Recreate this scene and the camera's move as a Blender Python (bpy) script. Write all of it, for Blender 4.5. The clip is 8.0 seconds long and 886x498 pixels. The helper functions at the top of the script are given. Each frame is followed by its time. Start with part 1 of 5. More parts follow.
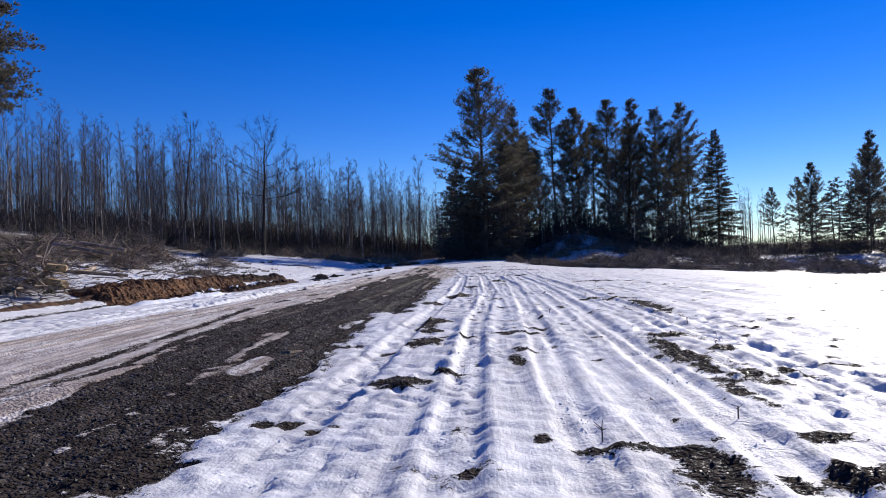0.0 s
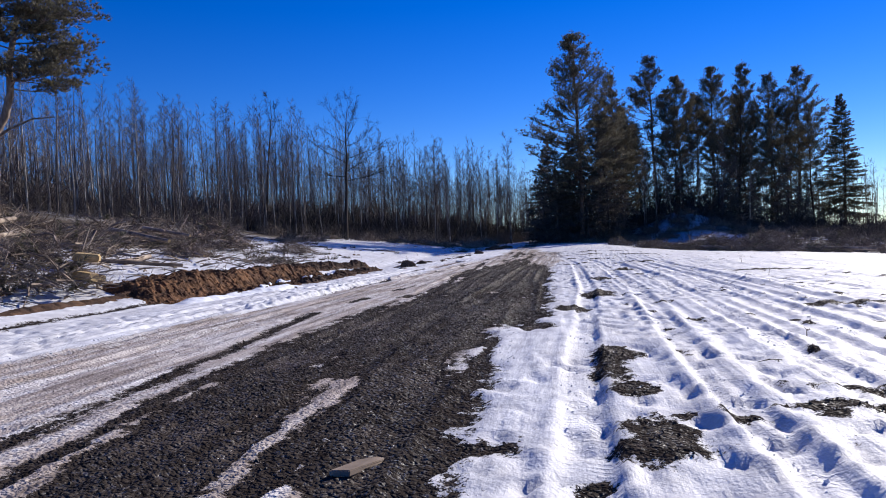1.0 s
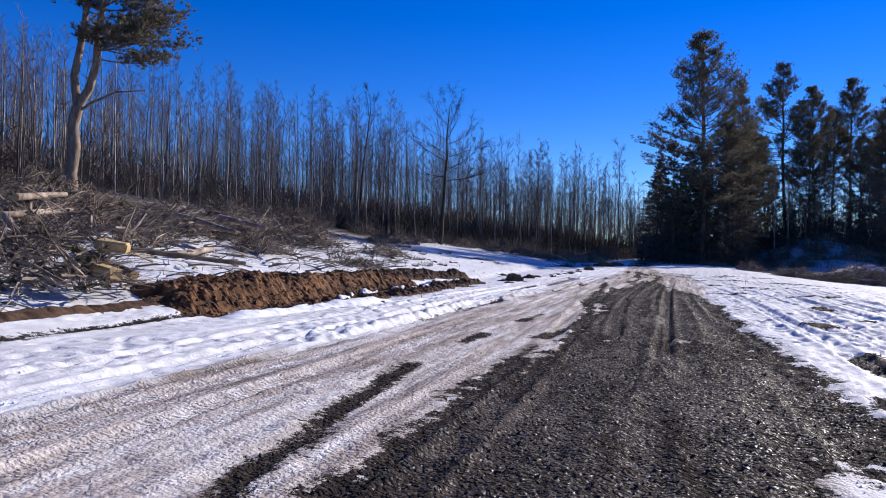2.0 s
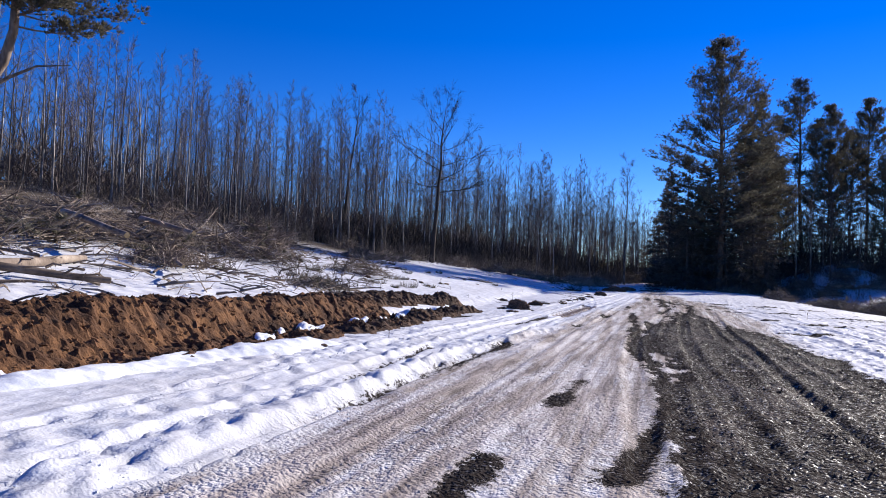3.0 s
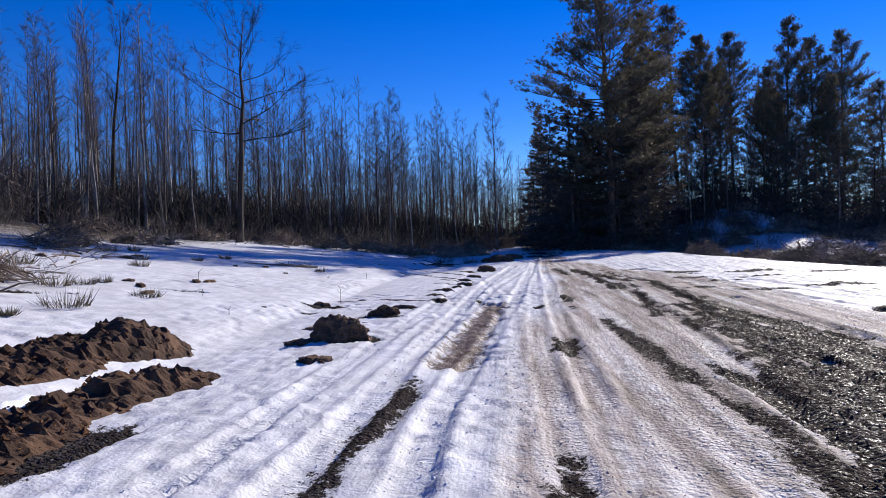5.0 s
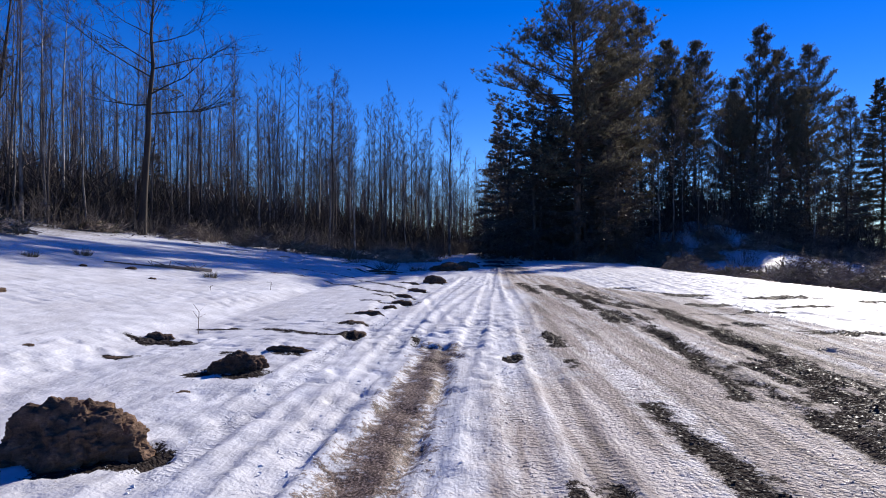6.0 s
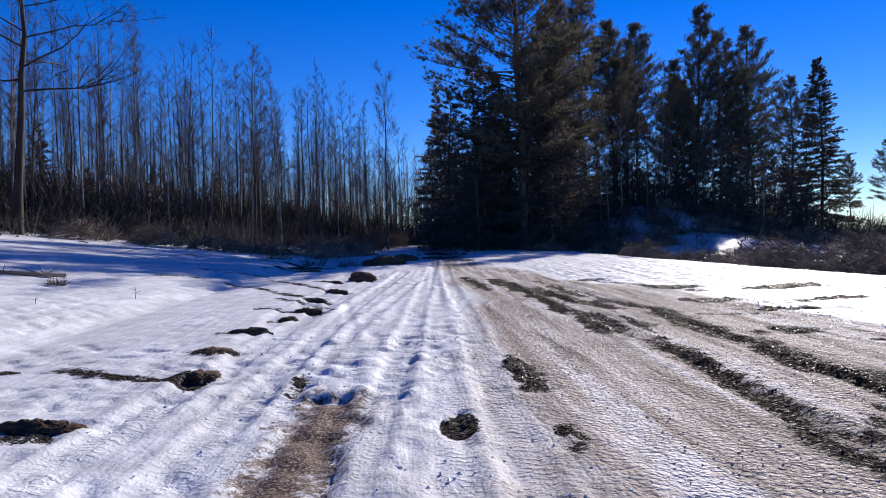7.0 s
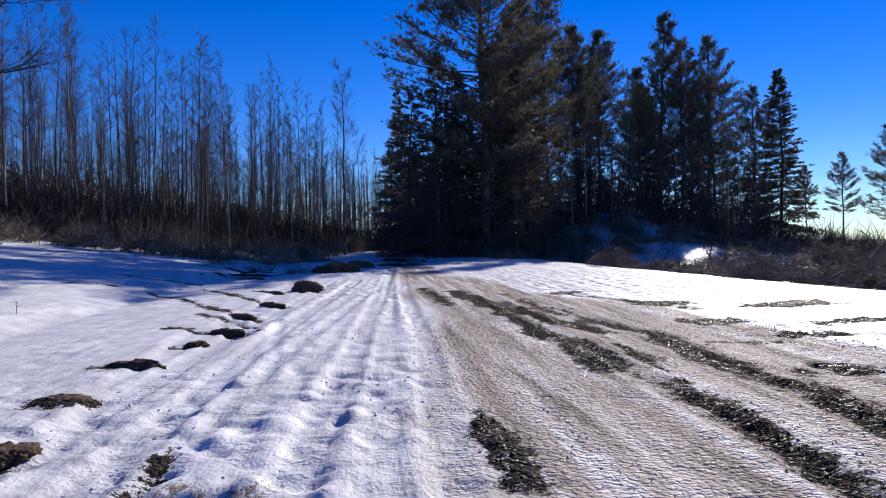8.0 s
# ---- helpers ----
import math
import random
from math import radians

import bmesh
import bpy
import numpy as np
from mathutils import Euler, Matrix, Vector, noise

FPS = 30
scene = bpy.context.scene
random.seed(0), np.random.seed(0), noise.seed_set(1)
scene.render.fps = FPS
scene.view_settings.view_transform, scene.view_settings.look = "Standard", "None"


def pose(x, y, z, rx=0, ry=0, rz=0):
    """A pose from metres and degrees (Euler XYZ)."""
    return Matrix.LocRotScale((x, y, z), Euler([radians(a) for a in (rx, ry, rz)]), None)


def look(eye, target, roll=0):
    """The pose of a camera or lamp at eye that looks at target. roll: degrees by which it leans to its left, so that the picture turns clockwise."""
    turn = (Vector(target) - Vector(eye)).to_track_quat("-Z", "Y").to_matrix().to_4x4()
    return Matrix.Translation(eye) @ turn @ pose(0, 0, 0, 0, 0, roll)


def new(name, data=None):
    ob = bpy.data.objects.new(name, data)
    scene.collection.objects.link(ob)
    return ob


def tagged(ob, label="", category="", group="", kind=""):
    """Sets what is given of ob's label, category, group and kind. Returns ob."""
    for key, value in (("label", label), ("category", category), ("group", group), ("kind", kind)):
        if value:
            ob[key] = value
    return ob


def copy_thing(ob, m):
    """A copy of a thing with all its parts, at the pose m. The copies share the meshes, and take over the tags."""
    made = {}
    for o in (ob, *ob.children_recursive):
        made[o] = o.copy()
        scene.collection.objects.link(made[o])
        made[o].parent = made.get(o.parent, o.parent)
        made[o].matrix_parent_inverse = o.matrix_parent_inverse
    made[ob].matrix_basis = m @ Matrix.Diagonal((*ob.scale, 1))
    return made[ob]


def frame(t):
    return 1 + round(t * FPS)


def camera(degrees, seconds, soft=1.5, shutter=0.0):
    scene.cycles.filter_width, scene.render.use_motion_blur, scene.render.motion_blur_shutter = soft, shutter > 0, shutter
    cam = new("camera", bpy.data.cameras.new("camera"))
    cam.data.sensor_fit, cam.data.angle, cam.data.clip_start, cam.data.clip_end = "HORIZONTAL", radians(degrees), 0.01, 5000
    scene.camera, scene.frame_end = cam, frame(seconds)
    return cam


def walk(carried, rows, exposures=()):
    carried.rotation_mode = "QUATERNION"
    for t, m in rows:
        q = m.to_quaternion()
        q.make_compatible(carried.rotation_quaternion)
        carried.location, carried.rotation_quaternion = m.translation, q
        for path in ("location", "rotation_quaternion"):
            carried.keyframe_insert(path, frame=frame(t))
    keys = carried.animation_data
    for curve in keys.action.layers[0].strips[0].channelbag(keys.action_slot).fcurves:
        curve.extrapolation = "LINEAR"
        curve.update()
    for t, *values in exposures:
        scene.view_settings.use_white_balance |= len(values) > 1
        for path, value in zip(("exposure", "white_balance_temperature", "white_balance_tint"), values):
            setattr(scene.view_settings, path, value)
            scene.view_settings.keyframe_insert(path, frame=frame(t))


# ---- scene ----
cam = camera(66.0, 8.0, soft=1.0)
PATH = [
    (0, (0.733, -0.121, 1.411), (0.613, 1.875, 1.432), -2.3),
    (0.5, (0.135, 3.051, 1.448), (-0.077, 5.04, 1.452), -3.2),
    (1, (-0.879, 6.125, 1.468), (-1.243, 8.092, 1.451), -2.8),
    (1.5, (-2.181, 9.199, 1.49), (-2.704, 11.129, 1.477), -1.2),
    (1.7, (-2.732, 10.403, 1.546), (-3.306, 12.319, 1.539), -0.3),
    (2.8, (-4.876, 17.598, 1.558), (-5.518, 19.491, 1.624), 2.2),
    (3, (-5.355, 19.371, 1.537), (-5.958, 21.277, 1.605), 2.3),
    (3.5, (-6.312, 24.297, 1.429), (-6.77, 26.243, 1.489), 1.7),
    (4, (-7.117, 29.04, 1.415), (-7.462, 31.009, 1.443), -0.8),
    (4.5, (-7.876, 33.436, 1.459), (-8.123, 35.421, 1.467), -1.4),
    (4.7, (-8.122, 35.056, 1.563), (-8.335, 37.044, 1.555), -2.4),
    (5.8, (-8.132, 42.668, 1.642), (-8.236, 44.665, 1.633), -0.3),
    (6, (-8.204, 43.902, 1.607), (-8.263, 45.901, 1.608), -0.1),
    (6.5, (-8.05, 46.404, 1.55), (-8.024, 48.404, 1.533), -1.2),
    (7, (-7.876, 48.291, 1.483), (-7.769, 50.288, 1.461), -1.8),
    (7.5, (-7.747, 49.616, 1.485), (-7.564, 51.607, 1.471), -0.4),
    (8, (-7.62, 50.606, 1.499), (-7.398, 52.594, 1.491), -1.1),
]
walk(cam, [(t, look(eye, target, roll)) for t, eye, target, roll in PATH], exposures=[(0, 0.62), (1.5, 0.82), (3, 0.95), (4.0, 0.82), (5.0, 0.76), (6.5, 0.72), (8, 0.68)])

# ---- world, sun, exposure ----
SUN_AZ, SUN_EL = 33.0, 24.5      # degrees right of +y, and up
world = bpy.data.worlds.new("sky_world")
world.use_nodes = True
scene.world = world
wn, wl = world.node_tree.nodes, world.node_tree.links
sky = wn.new("ShaderNodeTexSky")
sky.sky_type = "NISHITA"
sky.sun_disc = False
sky.sun_elevation, sky.sun_rotation = radians(SUN_EL), radians(SUN_AZ)
sky.altitude, sky.air_density, sky.dust_density, sky.ozone_density = 400.0, 1.0, 0.0, 7.0
wn["Background"].inputs["Strength"].default_value = 0.079
deep = wn.new("ShaderNodeHueSaturation")     # the clip's vivid winter blue
deep.inputs["Hue"].default_value, deep.inputs["Saturation"].default_value, deep.inputs["Value"].default_value = 0.522, 1.25, 1.0
wl.new(sky.outputs["Color"], deep.inputs["Color"])
wl.new(deep.outputs["Color"], wn["Background"].inputs["Color"])
sun_dir = Vector((math.sin(radians(SUN_AZ)) * math.cos(radians(SUN_EL)),
                  math.cos(radians(SUN_AZ)) * math.cos(radians(SUN_EL)), math.sin(radians(SUN_EL))))
sun = new("sun", bpy.data.lights.new("sun", "SUN"))
sun.data.energy, sun.data.angle, sun.data.color = 4.4, radians(0.5), (1.0, 0.93, 0.85)
sun.matrix_world = look(sun_dir * 200, (0, 0, 0))


# ---- noise on arrays ----
def vnoise(x, y, seed=0):
    """Smooth value noise from 0 to 1."""
    xi, yi = np.floor(x), np.floor(y)
    fx, fy = x - xi, y - yi
    fx, fy = fx * fx * (3 - 2 * fx), fy * fy * (3 - 2 * fy)
    xi, yi = xi.astype(np.int64), yi.astype(np.int64)

    def lattice(a, b):
        h = (a * 374761393 + b * 668265263 + seed * 1442695041) & 0xFFFFFFFF
        h = ((h ^ (h >> 13)) * 1274126177) & 0xFFFFFFFF
        h = ((h ^ (h >> 16)) * 2246822519) & 0xFFFFFFFF
        return ((h ^ (h >> 15)) & 0xFFFF) / 65535.0
    top = lattice(xi, yi) * (1 - fx) + lattice(xi + 1, yi) * fx
    low = lattice(xi, yi + 1) * (1 - fx) + lattice(xi + 1, yi + 1) * fx
    return top * (1 - fy) + low * fy


def gnoise(x, y, seed=0):
    """Smooth gradient noise, about 0 to 1, with no rows in it."""
    xi, yi = np.floor(x).astype(np.int64), np.floor(y).astype(np.int64)
    fx, fy = x - xi, y - yi

    def corner(a, b):
        h = ((xi + a) * 374761393 + (yi + b) * 668265263 + seed * 1442695041) & 0xFFFFFFFF
        h = ((h ^ (h >> 13)) * 1274126177) & 0xFFFFFFFF
        h = ((h ^ (h >> 16)) * 2246822519) & 0xFFFFFFFF
        t = ((h ^ (h >> 15)) & 0xFFFF) * (2 * math.pi / 65536)
        return np.cos(t) * (fx - a) + np.sin(t) * (fy - b)
    ux, uy = fx ** 3 * (fx * (fx * 6 - 15) + 10), fy ** 3 * (fy * (fy * 6 - 15) + 10)
    top = corner(0, 0) * (1 - ux) + corner(1, 0) * ux
    low = corner(0, 1) * (1 - ux) + corner(1, 1) * ux
    return np.clip(0.5 + 0.85 * (top * (1 - uy) + low * uy), 0, 1)


def gfbm(x, y, octaves=4, seed=0):
    total, amp, norm = 0.0, 1.0, 0.0
    for k in range(octaves):
        c, d = math.cos(0.6 + k), math.sin(0.6 + k)
        total = total + amp * gnoise((x * c - y * d) * 2 ** k, (x * d + y * c) * 2 ** k, seed + k)
        norm += amp
        amp *= 0.5
    return total / norm


def fbm(x, y, octaves=4, seed=0):
    total, amp, norm = 0.0, 1.0, 0.0
    for k in range(octaves):
        total = total + amp * vnoise(x * 2 ** k + 17.3 * k, y * 2 ** k - 9.1 * k, seed + k)
        norm += amp
        amp *= 0.5
    return total / norm


def step(a, b, v):
    s = np.clip((v - a) / (b - a), 0, 1)
    return s * s * (3 - 2 * s)


def polygon_inside(x, y, ring):
    """Signed distance to a closed ring, positive inside."""
    d2 = np.full(x.shape, 1e9)
    inside = np.zeros(x.shape, bool)
    for (ax, ay), (bx, by) in zip(ring, ring[1:] + ring[:1]):
        ex, ey = bx - ax, by - ay
        s = np.clip(((x - ax) * ex + (y - ay) * ey) / (ex * ex + ey * ey), 0, 1)
        d2 = np.minimum(d2, (x - ax - s * ex) ** 2 + (y - ay - s * ey) ** 2)
        if ay != by:
            crosses = ((ay > y) != (by > y)) & (x < ex * (y - ay) / ey + ax)
            inside ^= crosses
    d = np.sqrt(d2)
    return np.where(inside, d, -d)


def line_inside(x, y, line, half):
    """Signed distance to a band of half width round a line, positive inside."""
    d2 = np.full(x.shape, 1e9)
    for (ax, ay), (bx, by) in zip(line, line[1:]):
        ex, ey = bx - ax, by - ay
        s = np.clip(((x - ax) * ex + (y - ay) * ey) / (ex * ex + ey * ey), 0, 1)
        d2 = np.minimum(d2, (x - ax - s * ex) ** 2 + (y - ay - s * ey) ** 2)
    return half - np.sqrt(d2)


def line_side(x, y, line):
    """Signed sideways offset from a line that runs along y."""
    return x - np.interp(y, [q for p, q in line], [p for p, q in line])


def blob_inside(x, y, cx, cy, rx, ry, turn=0.0):
    c, s = math.cos(radians(turn)), math.sin(radians(turn))
    u, v = ((x - cx) * c + (y - cy) * s) / rx, (-(x - cx) * s + (y - cy) * c) / ry
    return (1 - np.sqrt(u * u + v * v)) * min(max(2.2 * min(rx, ry), 0.4), 0.8)


# ---- plan of the clearing ----
MUD = [(-1.5, -6), (-1.6, 4), (-1.7, 6.5), (-1.4, 8), (-1.8, 11.5), (-2.0, 14.5), (-2.0, 17.6), (-1.3, 18.9), (-1.4, 23), (-1.6, 28), (-1.6, 36),
       (-1.8, 41), (-2.6, 45), (-3.2, 49), (-3.9, 53.5), (-4.6, 53), (-5.2, 47), (-6.0, 42), (-6.1, 38.5), (-5.3, 31), (-5.1, 25), (-5.6, 20),
       (-5.3, 15.5), (-4.6, 9.4), (-3.9, 5.8), (-3.9, -6)]
SLUSH = [(-2.0, -8), (-2.0, 4), (-2.2, 30), (-1.7, 44), (-1.3, 55), (-2.0, 62), (-3.4, 68), (-4.6, 80), (-4.0, 105), (-3.0, 132), (-7.0, 134), (-6.9, 105),
         (-6.6, 80), (-6.5, 62), (-7.0, 55), (-8.4, 45), (-8.6, 32), (-8.7, 24), (-9.3, 14), (-9.5, 0), (-9.5, -8)]
PATCHES_NEAR = [(-0.3, 7.5, 0.34, 0.3), (0.25, 8.0, 0.28, 0.16), (-0.3, 11.2, 0.3, 0.55), (-0.5, 14, 0.2, 0.5), (3.25, 8.6, 0.17, 1.6),
                (3.1, 6.6, 0.16, 0.7), (3.55, 7.3, 0.18, 0.7), (1.75, 4.75, 0.45, 0.12), (2.1, 4.3, 0.2, 0.55), (4.75, 16.8, 0.25, 1.9),
                (1.1, 8.7, 0.1, 0.5), (-1.2, 5.8, 0.2, 0.15), (-0.7, 5.6, 0.12, 0.1), (-1.5, 4.7, 0.2, 0.1), (0.1, 30, 0.35, 0.7),
                (3.1, 4.8, 0.16, 0.16), (4.6, 7.8, 0.22, 0.16), (3.8, 9.1, 0.22, 0.2), (3.6, 10.9, 0.28, 0.22), (2.8, 4.0, 0.35, 0.2)]
PATCHES_MID = [(-0.4, 14.8, 0.35, 0.5), (-0.3, 12.8, 0.25, 0.3), (-0.1, 11.8, 0.2, 0.15), (0.35, 11.8, 0.2, 0.15), (-0.3, 10.9, 0.35, 0.35),
               (-1.5, 17.8, 0.35, 0.5), (1.2, 12.1, 0.5, 0.15), (-1.5, 11, 0.22, 0.2), (-0.8, 10.3, 0.12, 0.15), (1.6, 12.8, 0.35, 0.12),
               (4.2, 20, 0.9, 0.3), (-0.9, 20.5, 0.4, 0.5), (-0.2, 24, 0.4, 1.0), (1.4, 36, 0.4, 1.2), (-0.6, 44, 0.9, 0.5),
               (2.4, 43, 1.2, 0.4), (0.8, 49, 1.1, 0.35), (3.8, 55, 1.4, 0.4), (-0.9, 51, 0.5, 0.5), (6.5, 33, 1.6, 0.3)]
PATCHES_ROAD = [(-7.5, 53.4, 0.1, 0.18), (-6.8, 52.9, 0.13, 0.3), (-6.75, 55.2, 0.08, 0.7), (-7.3, 47.5, 0.22, 0.8), (-7.8, 42.1, 0.13, 0.5),
                (-2.87, 57.1, 0.5, 0.3), (-0.2, 60.5, 0.7, 0.25), (-2.0, 61.1, 0.6, 0.45), (-1.5, 59.5, 0.65, 0.3), (-2.9, 59.0, 0.45, 0.2), (-1.8, 63.6, 0.35, 0.25), (0.6, 63, 1.0, 0.4), (-1.8, 64, 0.7, 0.5),
                (2.8, 62, 0.9, 0.3), (-2.6, 67, 0.6, 0.7), (-1.5, 56, 0.8, 0.3), (0.6, 56.4, 0.8, 0.3), (-6.0, 88, 1.2, 2.0), (-5.4, 96, 1.5, 3.0)]
PATCHES_CLOD = [(-10.35, 56.9, 0.3, 0.2), (-10.75, 53.4, 0.5, 0.16), (-10.3, 58.6, 0.42, 0.16), (-9.98, 60.2, 0.22, 0.16), (-9.8, 61.5, 0.32, 0.14),
                (-10.1, 55.3, 0.26, 0.2), (-9.4, 69.9, 0.5, 0.2), (-13.1, 54.4, 0.42, 0.16), (-13.0, 53.1, 0.24, 0.1), (-10.96, 52.0, 0.42, 0.3),
                (-12.3, 78.5, 1.4, 0.4), (-9.0, 55.2, 0.12, 0.4), (-10.0, 80.5, 1.2, 0.5), (-13.2, 82, 1.5, 0.5), (-11.1, 48.9, 0.6, 0.4), (-12.6, 56.0, 0.4, 0.08), (-11.9, 42.8, 0.35, 0.8)]
RUTS_DARK = [[(-8.65, 26.5), (-8.55, 30), (-8.5, 34.5)], [(-9.7, 40), (-9.4, 44), (-9.3, 45.5)], [(-9.4, 28), (-9.8, 33)], [(-13.2, 17), (-13.4, 21), (-13.3, 25)],
             [(-4.7, 56), (-5.0, 53.6), (-5.3, 51)],
             [(-6.4, 50.6), (-6.0, 42.5), (-5.85, 38)], [(-5.3, 31.5), (-5.2, 27.5), (-5.6, 24.8)],
             [(-5.2, 7.6), (-5.8, 14), (-6.7, 21)], [(-6.5, 27.6), (-6.42, 29.8)], [(-6.75, 23.6), (-6.65, 25.0)]]
BANDS = [([(-6.1, 70.0), (-5.95, 66.3), (-5.97, 64.9)], 0.16), ([(-5.4, 68.6), (-5.05, 64.0), (-5.1, 60.4), (-4.92, 58.8), (-5.0, 57.7)], 0.24), ([(-4.95, 65.9), (-4.65, 62.4), (-4.3, 60.2)], 0.2),
         ([(-3.95, 63.5), (-3.9, 61.3), (-3.6, 60.0), (-3.66, 58.5), (-3.82, 57.1), (-3.65, 56.3), (-3.78, 55.7), (-3.8, 53.0)], 0.19), ([(-4.86, 57.8), (-4.87, 56.6), (-4.82, 56.1)], 0.09),
         ([(-6.69, 55.5), (-6.72, 54.9), (-6.71, 54.5)], 0.1), ([(-4.3, 67.3), (-4.17, 62.3), (-4.5, 57.9), (-4.75, 55.7), (-4.8, 54.0)], 0.07), ([(-2.5, 66.0), (-1.9, 63.6), (-1.6, 62.8)], 0.14)]
LEDGES = [[(-15.3, 68.9), (-14.6, 69.6), (-14.2, 69.4)], [(-13.35, 69.4), (-12.2, 68.1), (-11.05, 65.6), (-10.4, 64.5), (-9.7, 63.3)], [(-12.4, 71.1), (-11.4, 69.5), (-10.3, 67.0), (-9.4, 65.4)],
          [(-15.1, 79.9), (-13.8, 79.3), (-11.7, 76.1)], [(-10.7, 70.0), (-9.85, 68.9)], [(-10.8, 64.1), (-9.6, 62.4)], [(-10.8, 62.1), (-10.1, 61.6), (-9.5, 61.1)], [(-11.8, 56.1), (-10.6, 55.3), (-10.0, 55.1)],
          [(-19.0, 48.9), (-18.2, 50.0), (-17.4, 50.9)], [(-17.2, 46.0), (-16.3, 46.6)], [(-20.5, 52.5), (-19.4, 53.6)], [(-16.9, 53.2), (-15.9, 53.8)], [(-13.1, 54.3), (-12.4, 54.3)], [(-15.5, 73.2), (-14.0, 72.5), (-13.0, 73.6)], [(-13.2, 84.0), (-11.6, 81.0), (-10.2, 78.4)]]
STREAKS = [[(-3.08, 9.9), (-3.3, 12.0), (-3.4, 13.3)], [(-4.55, 9.9), (-4.75, 11.3)], [(-4.45, 6.8), (-4.4, 9.4)], [(-2.45, 8.8), (-2.6, 9.8)]]
BROWN = [(-9.0, 46.5), (-8.75, 51), (-8.55, 54.4)]
TRACKS = [([(-9.9, 10), (-9.6, 25), (-9.9, 38), (-9.5, 50), (-9.0, 62), (-8.0, 74)], 0.17, 0.055),
          ([(-11.0, 12), (-10.7, 25), (-10.8, 38), (-10.3, 50), (-9.7, 60), (-8.8, 72)], 0.17, 0.05),
          ([(-8.9, 8), (-8.7, 28), (-8.9, 44), (-8.0, 56), (-7.2, 70), (-6.4, 84)], 0.16, 0.05),
          ([(-7.6, 10), (-7.7, 30), (-7.75, 46), (-7.6, 54.5), (-7.4, 59.4), (-6.95, 71.5), (-6.4, 84)], 0.14, 0.035),
          ([(-7.3, 44), (-7.15, 54.5), (-6.85, 60), (-6.7, 68), (-6.0, 82)], 0.13, 0.04),
          ([(-9.6, 47), (-8.95, 54.8), (-8.8, 57.5), (-8.2, 63.4), (-7.4, 70)], 0.1, 0.04),
          ([(-8.4, 50), (-8.5, 55), (-8.75, 58.8), (-9.2, 63)], 0.08, 0.03),
          ([(-5.3, 24), (-5.75, 32), (-5.9, 38), (-5.6, 44), (-5.1, 50), (-4.9, 57), (-4.7, 70)], 0.15, 0.045),
          ([(-4.3, 26), (-4.6, 33), (-4.6, 40), (-4.3, 50), (-3.8, 58), (-3.9, 70)], 0.15, 0.04),
          ([(-3.4, 22), (-3.3, 34), (-3.2, 44), (-2.9, 54)], 0.15, 0.06),
          ([(-0.9, 2), (-0.8, 14), (-0.4, 26), (-0.6, 44), (-2.0, 60)], 0.19, 0.05),
          ([(0.45, 2), (0.5, 14), (0.9, 26), (0.6, 44), (-0.8, 60)], 0.19, 0.05),
          ([(1.3, 2), (1.7, 14), (2.0, 30), (1.2, 50)], 0.19, 0.045),
          ([(2.55, 2), (2.9, 14), (3.2, 30), (2.4, 50)], 0.19, 0.045),
          ([(4.2, 2), (4.3, 14), (4.0, 30), (3.4, 52)], 0.2, 0.05)]


def road_shift(y):
    """Sideways place of the wheel lines along the clearing."""
    return np.interp(y, [0, 20, 40, 55, 70, 90], [0.0, 0.0, -0.2, 0.4, 1.6, 2.6])


def terrain(x, y):
    """Height of the land without its small relief."""
    z = 0.013 * np.clip(y - 45, 0, 80) * step(10, 0, x) + 0.1 * step(35, 78, y) * step(-1, 7, x) - 0.058 * step(10, 60, y) * np.clip(x - 3.5, 0, 38)
    z = z + 0.175 * np.clip(-x - 13.0, 0, 130) * (1 - 0.25 * step(50, 95, y)) * step(-40, 5, y + 0.0 * x + 40)
    rise = np.exp(-(((x - 16) / 8.5) ** 2 + ((y - 118) / 12) ** 2)) + 0.24 * step(84, 104, y) * step(6, 20, x) * step(130, 70, x)
    z = z + 3.9 * rise + 1.9 * np.clip(rise, 0, 1) * (fbm(x / 3.2, y / 3.2, 4, 15) - 0.5) + 0.5 * step(80, 105, y) * step(4, 20, x)
    z = z + 0.5 * step(-13.0, -13.85, x) * step(23, 28, y) * (1 - 0.8 * step(34, 42, y))
    far = step(60, 160, np.hypot(x, y - 50))
    z = z + (fbm(x / 14.0, y / 14.0, 3, 5) - 0.5) * (0.25 + 2.0 * far) * step(8, 30, np.hypot(x + 4, (y - 35) * 0.4))
    return z


def gz(x, y):
    return float(terrain(np.array([float(x)]), np.array([float(y)]))[0])


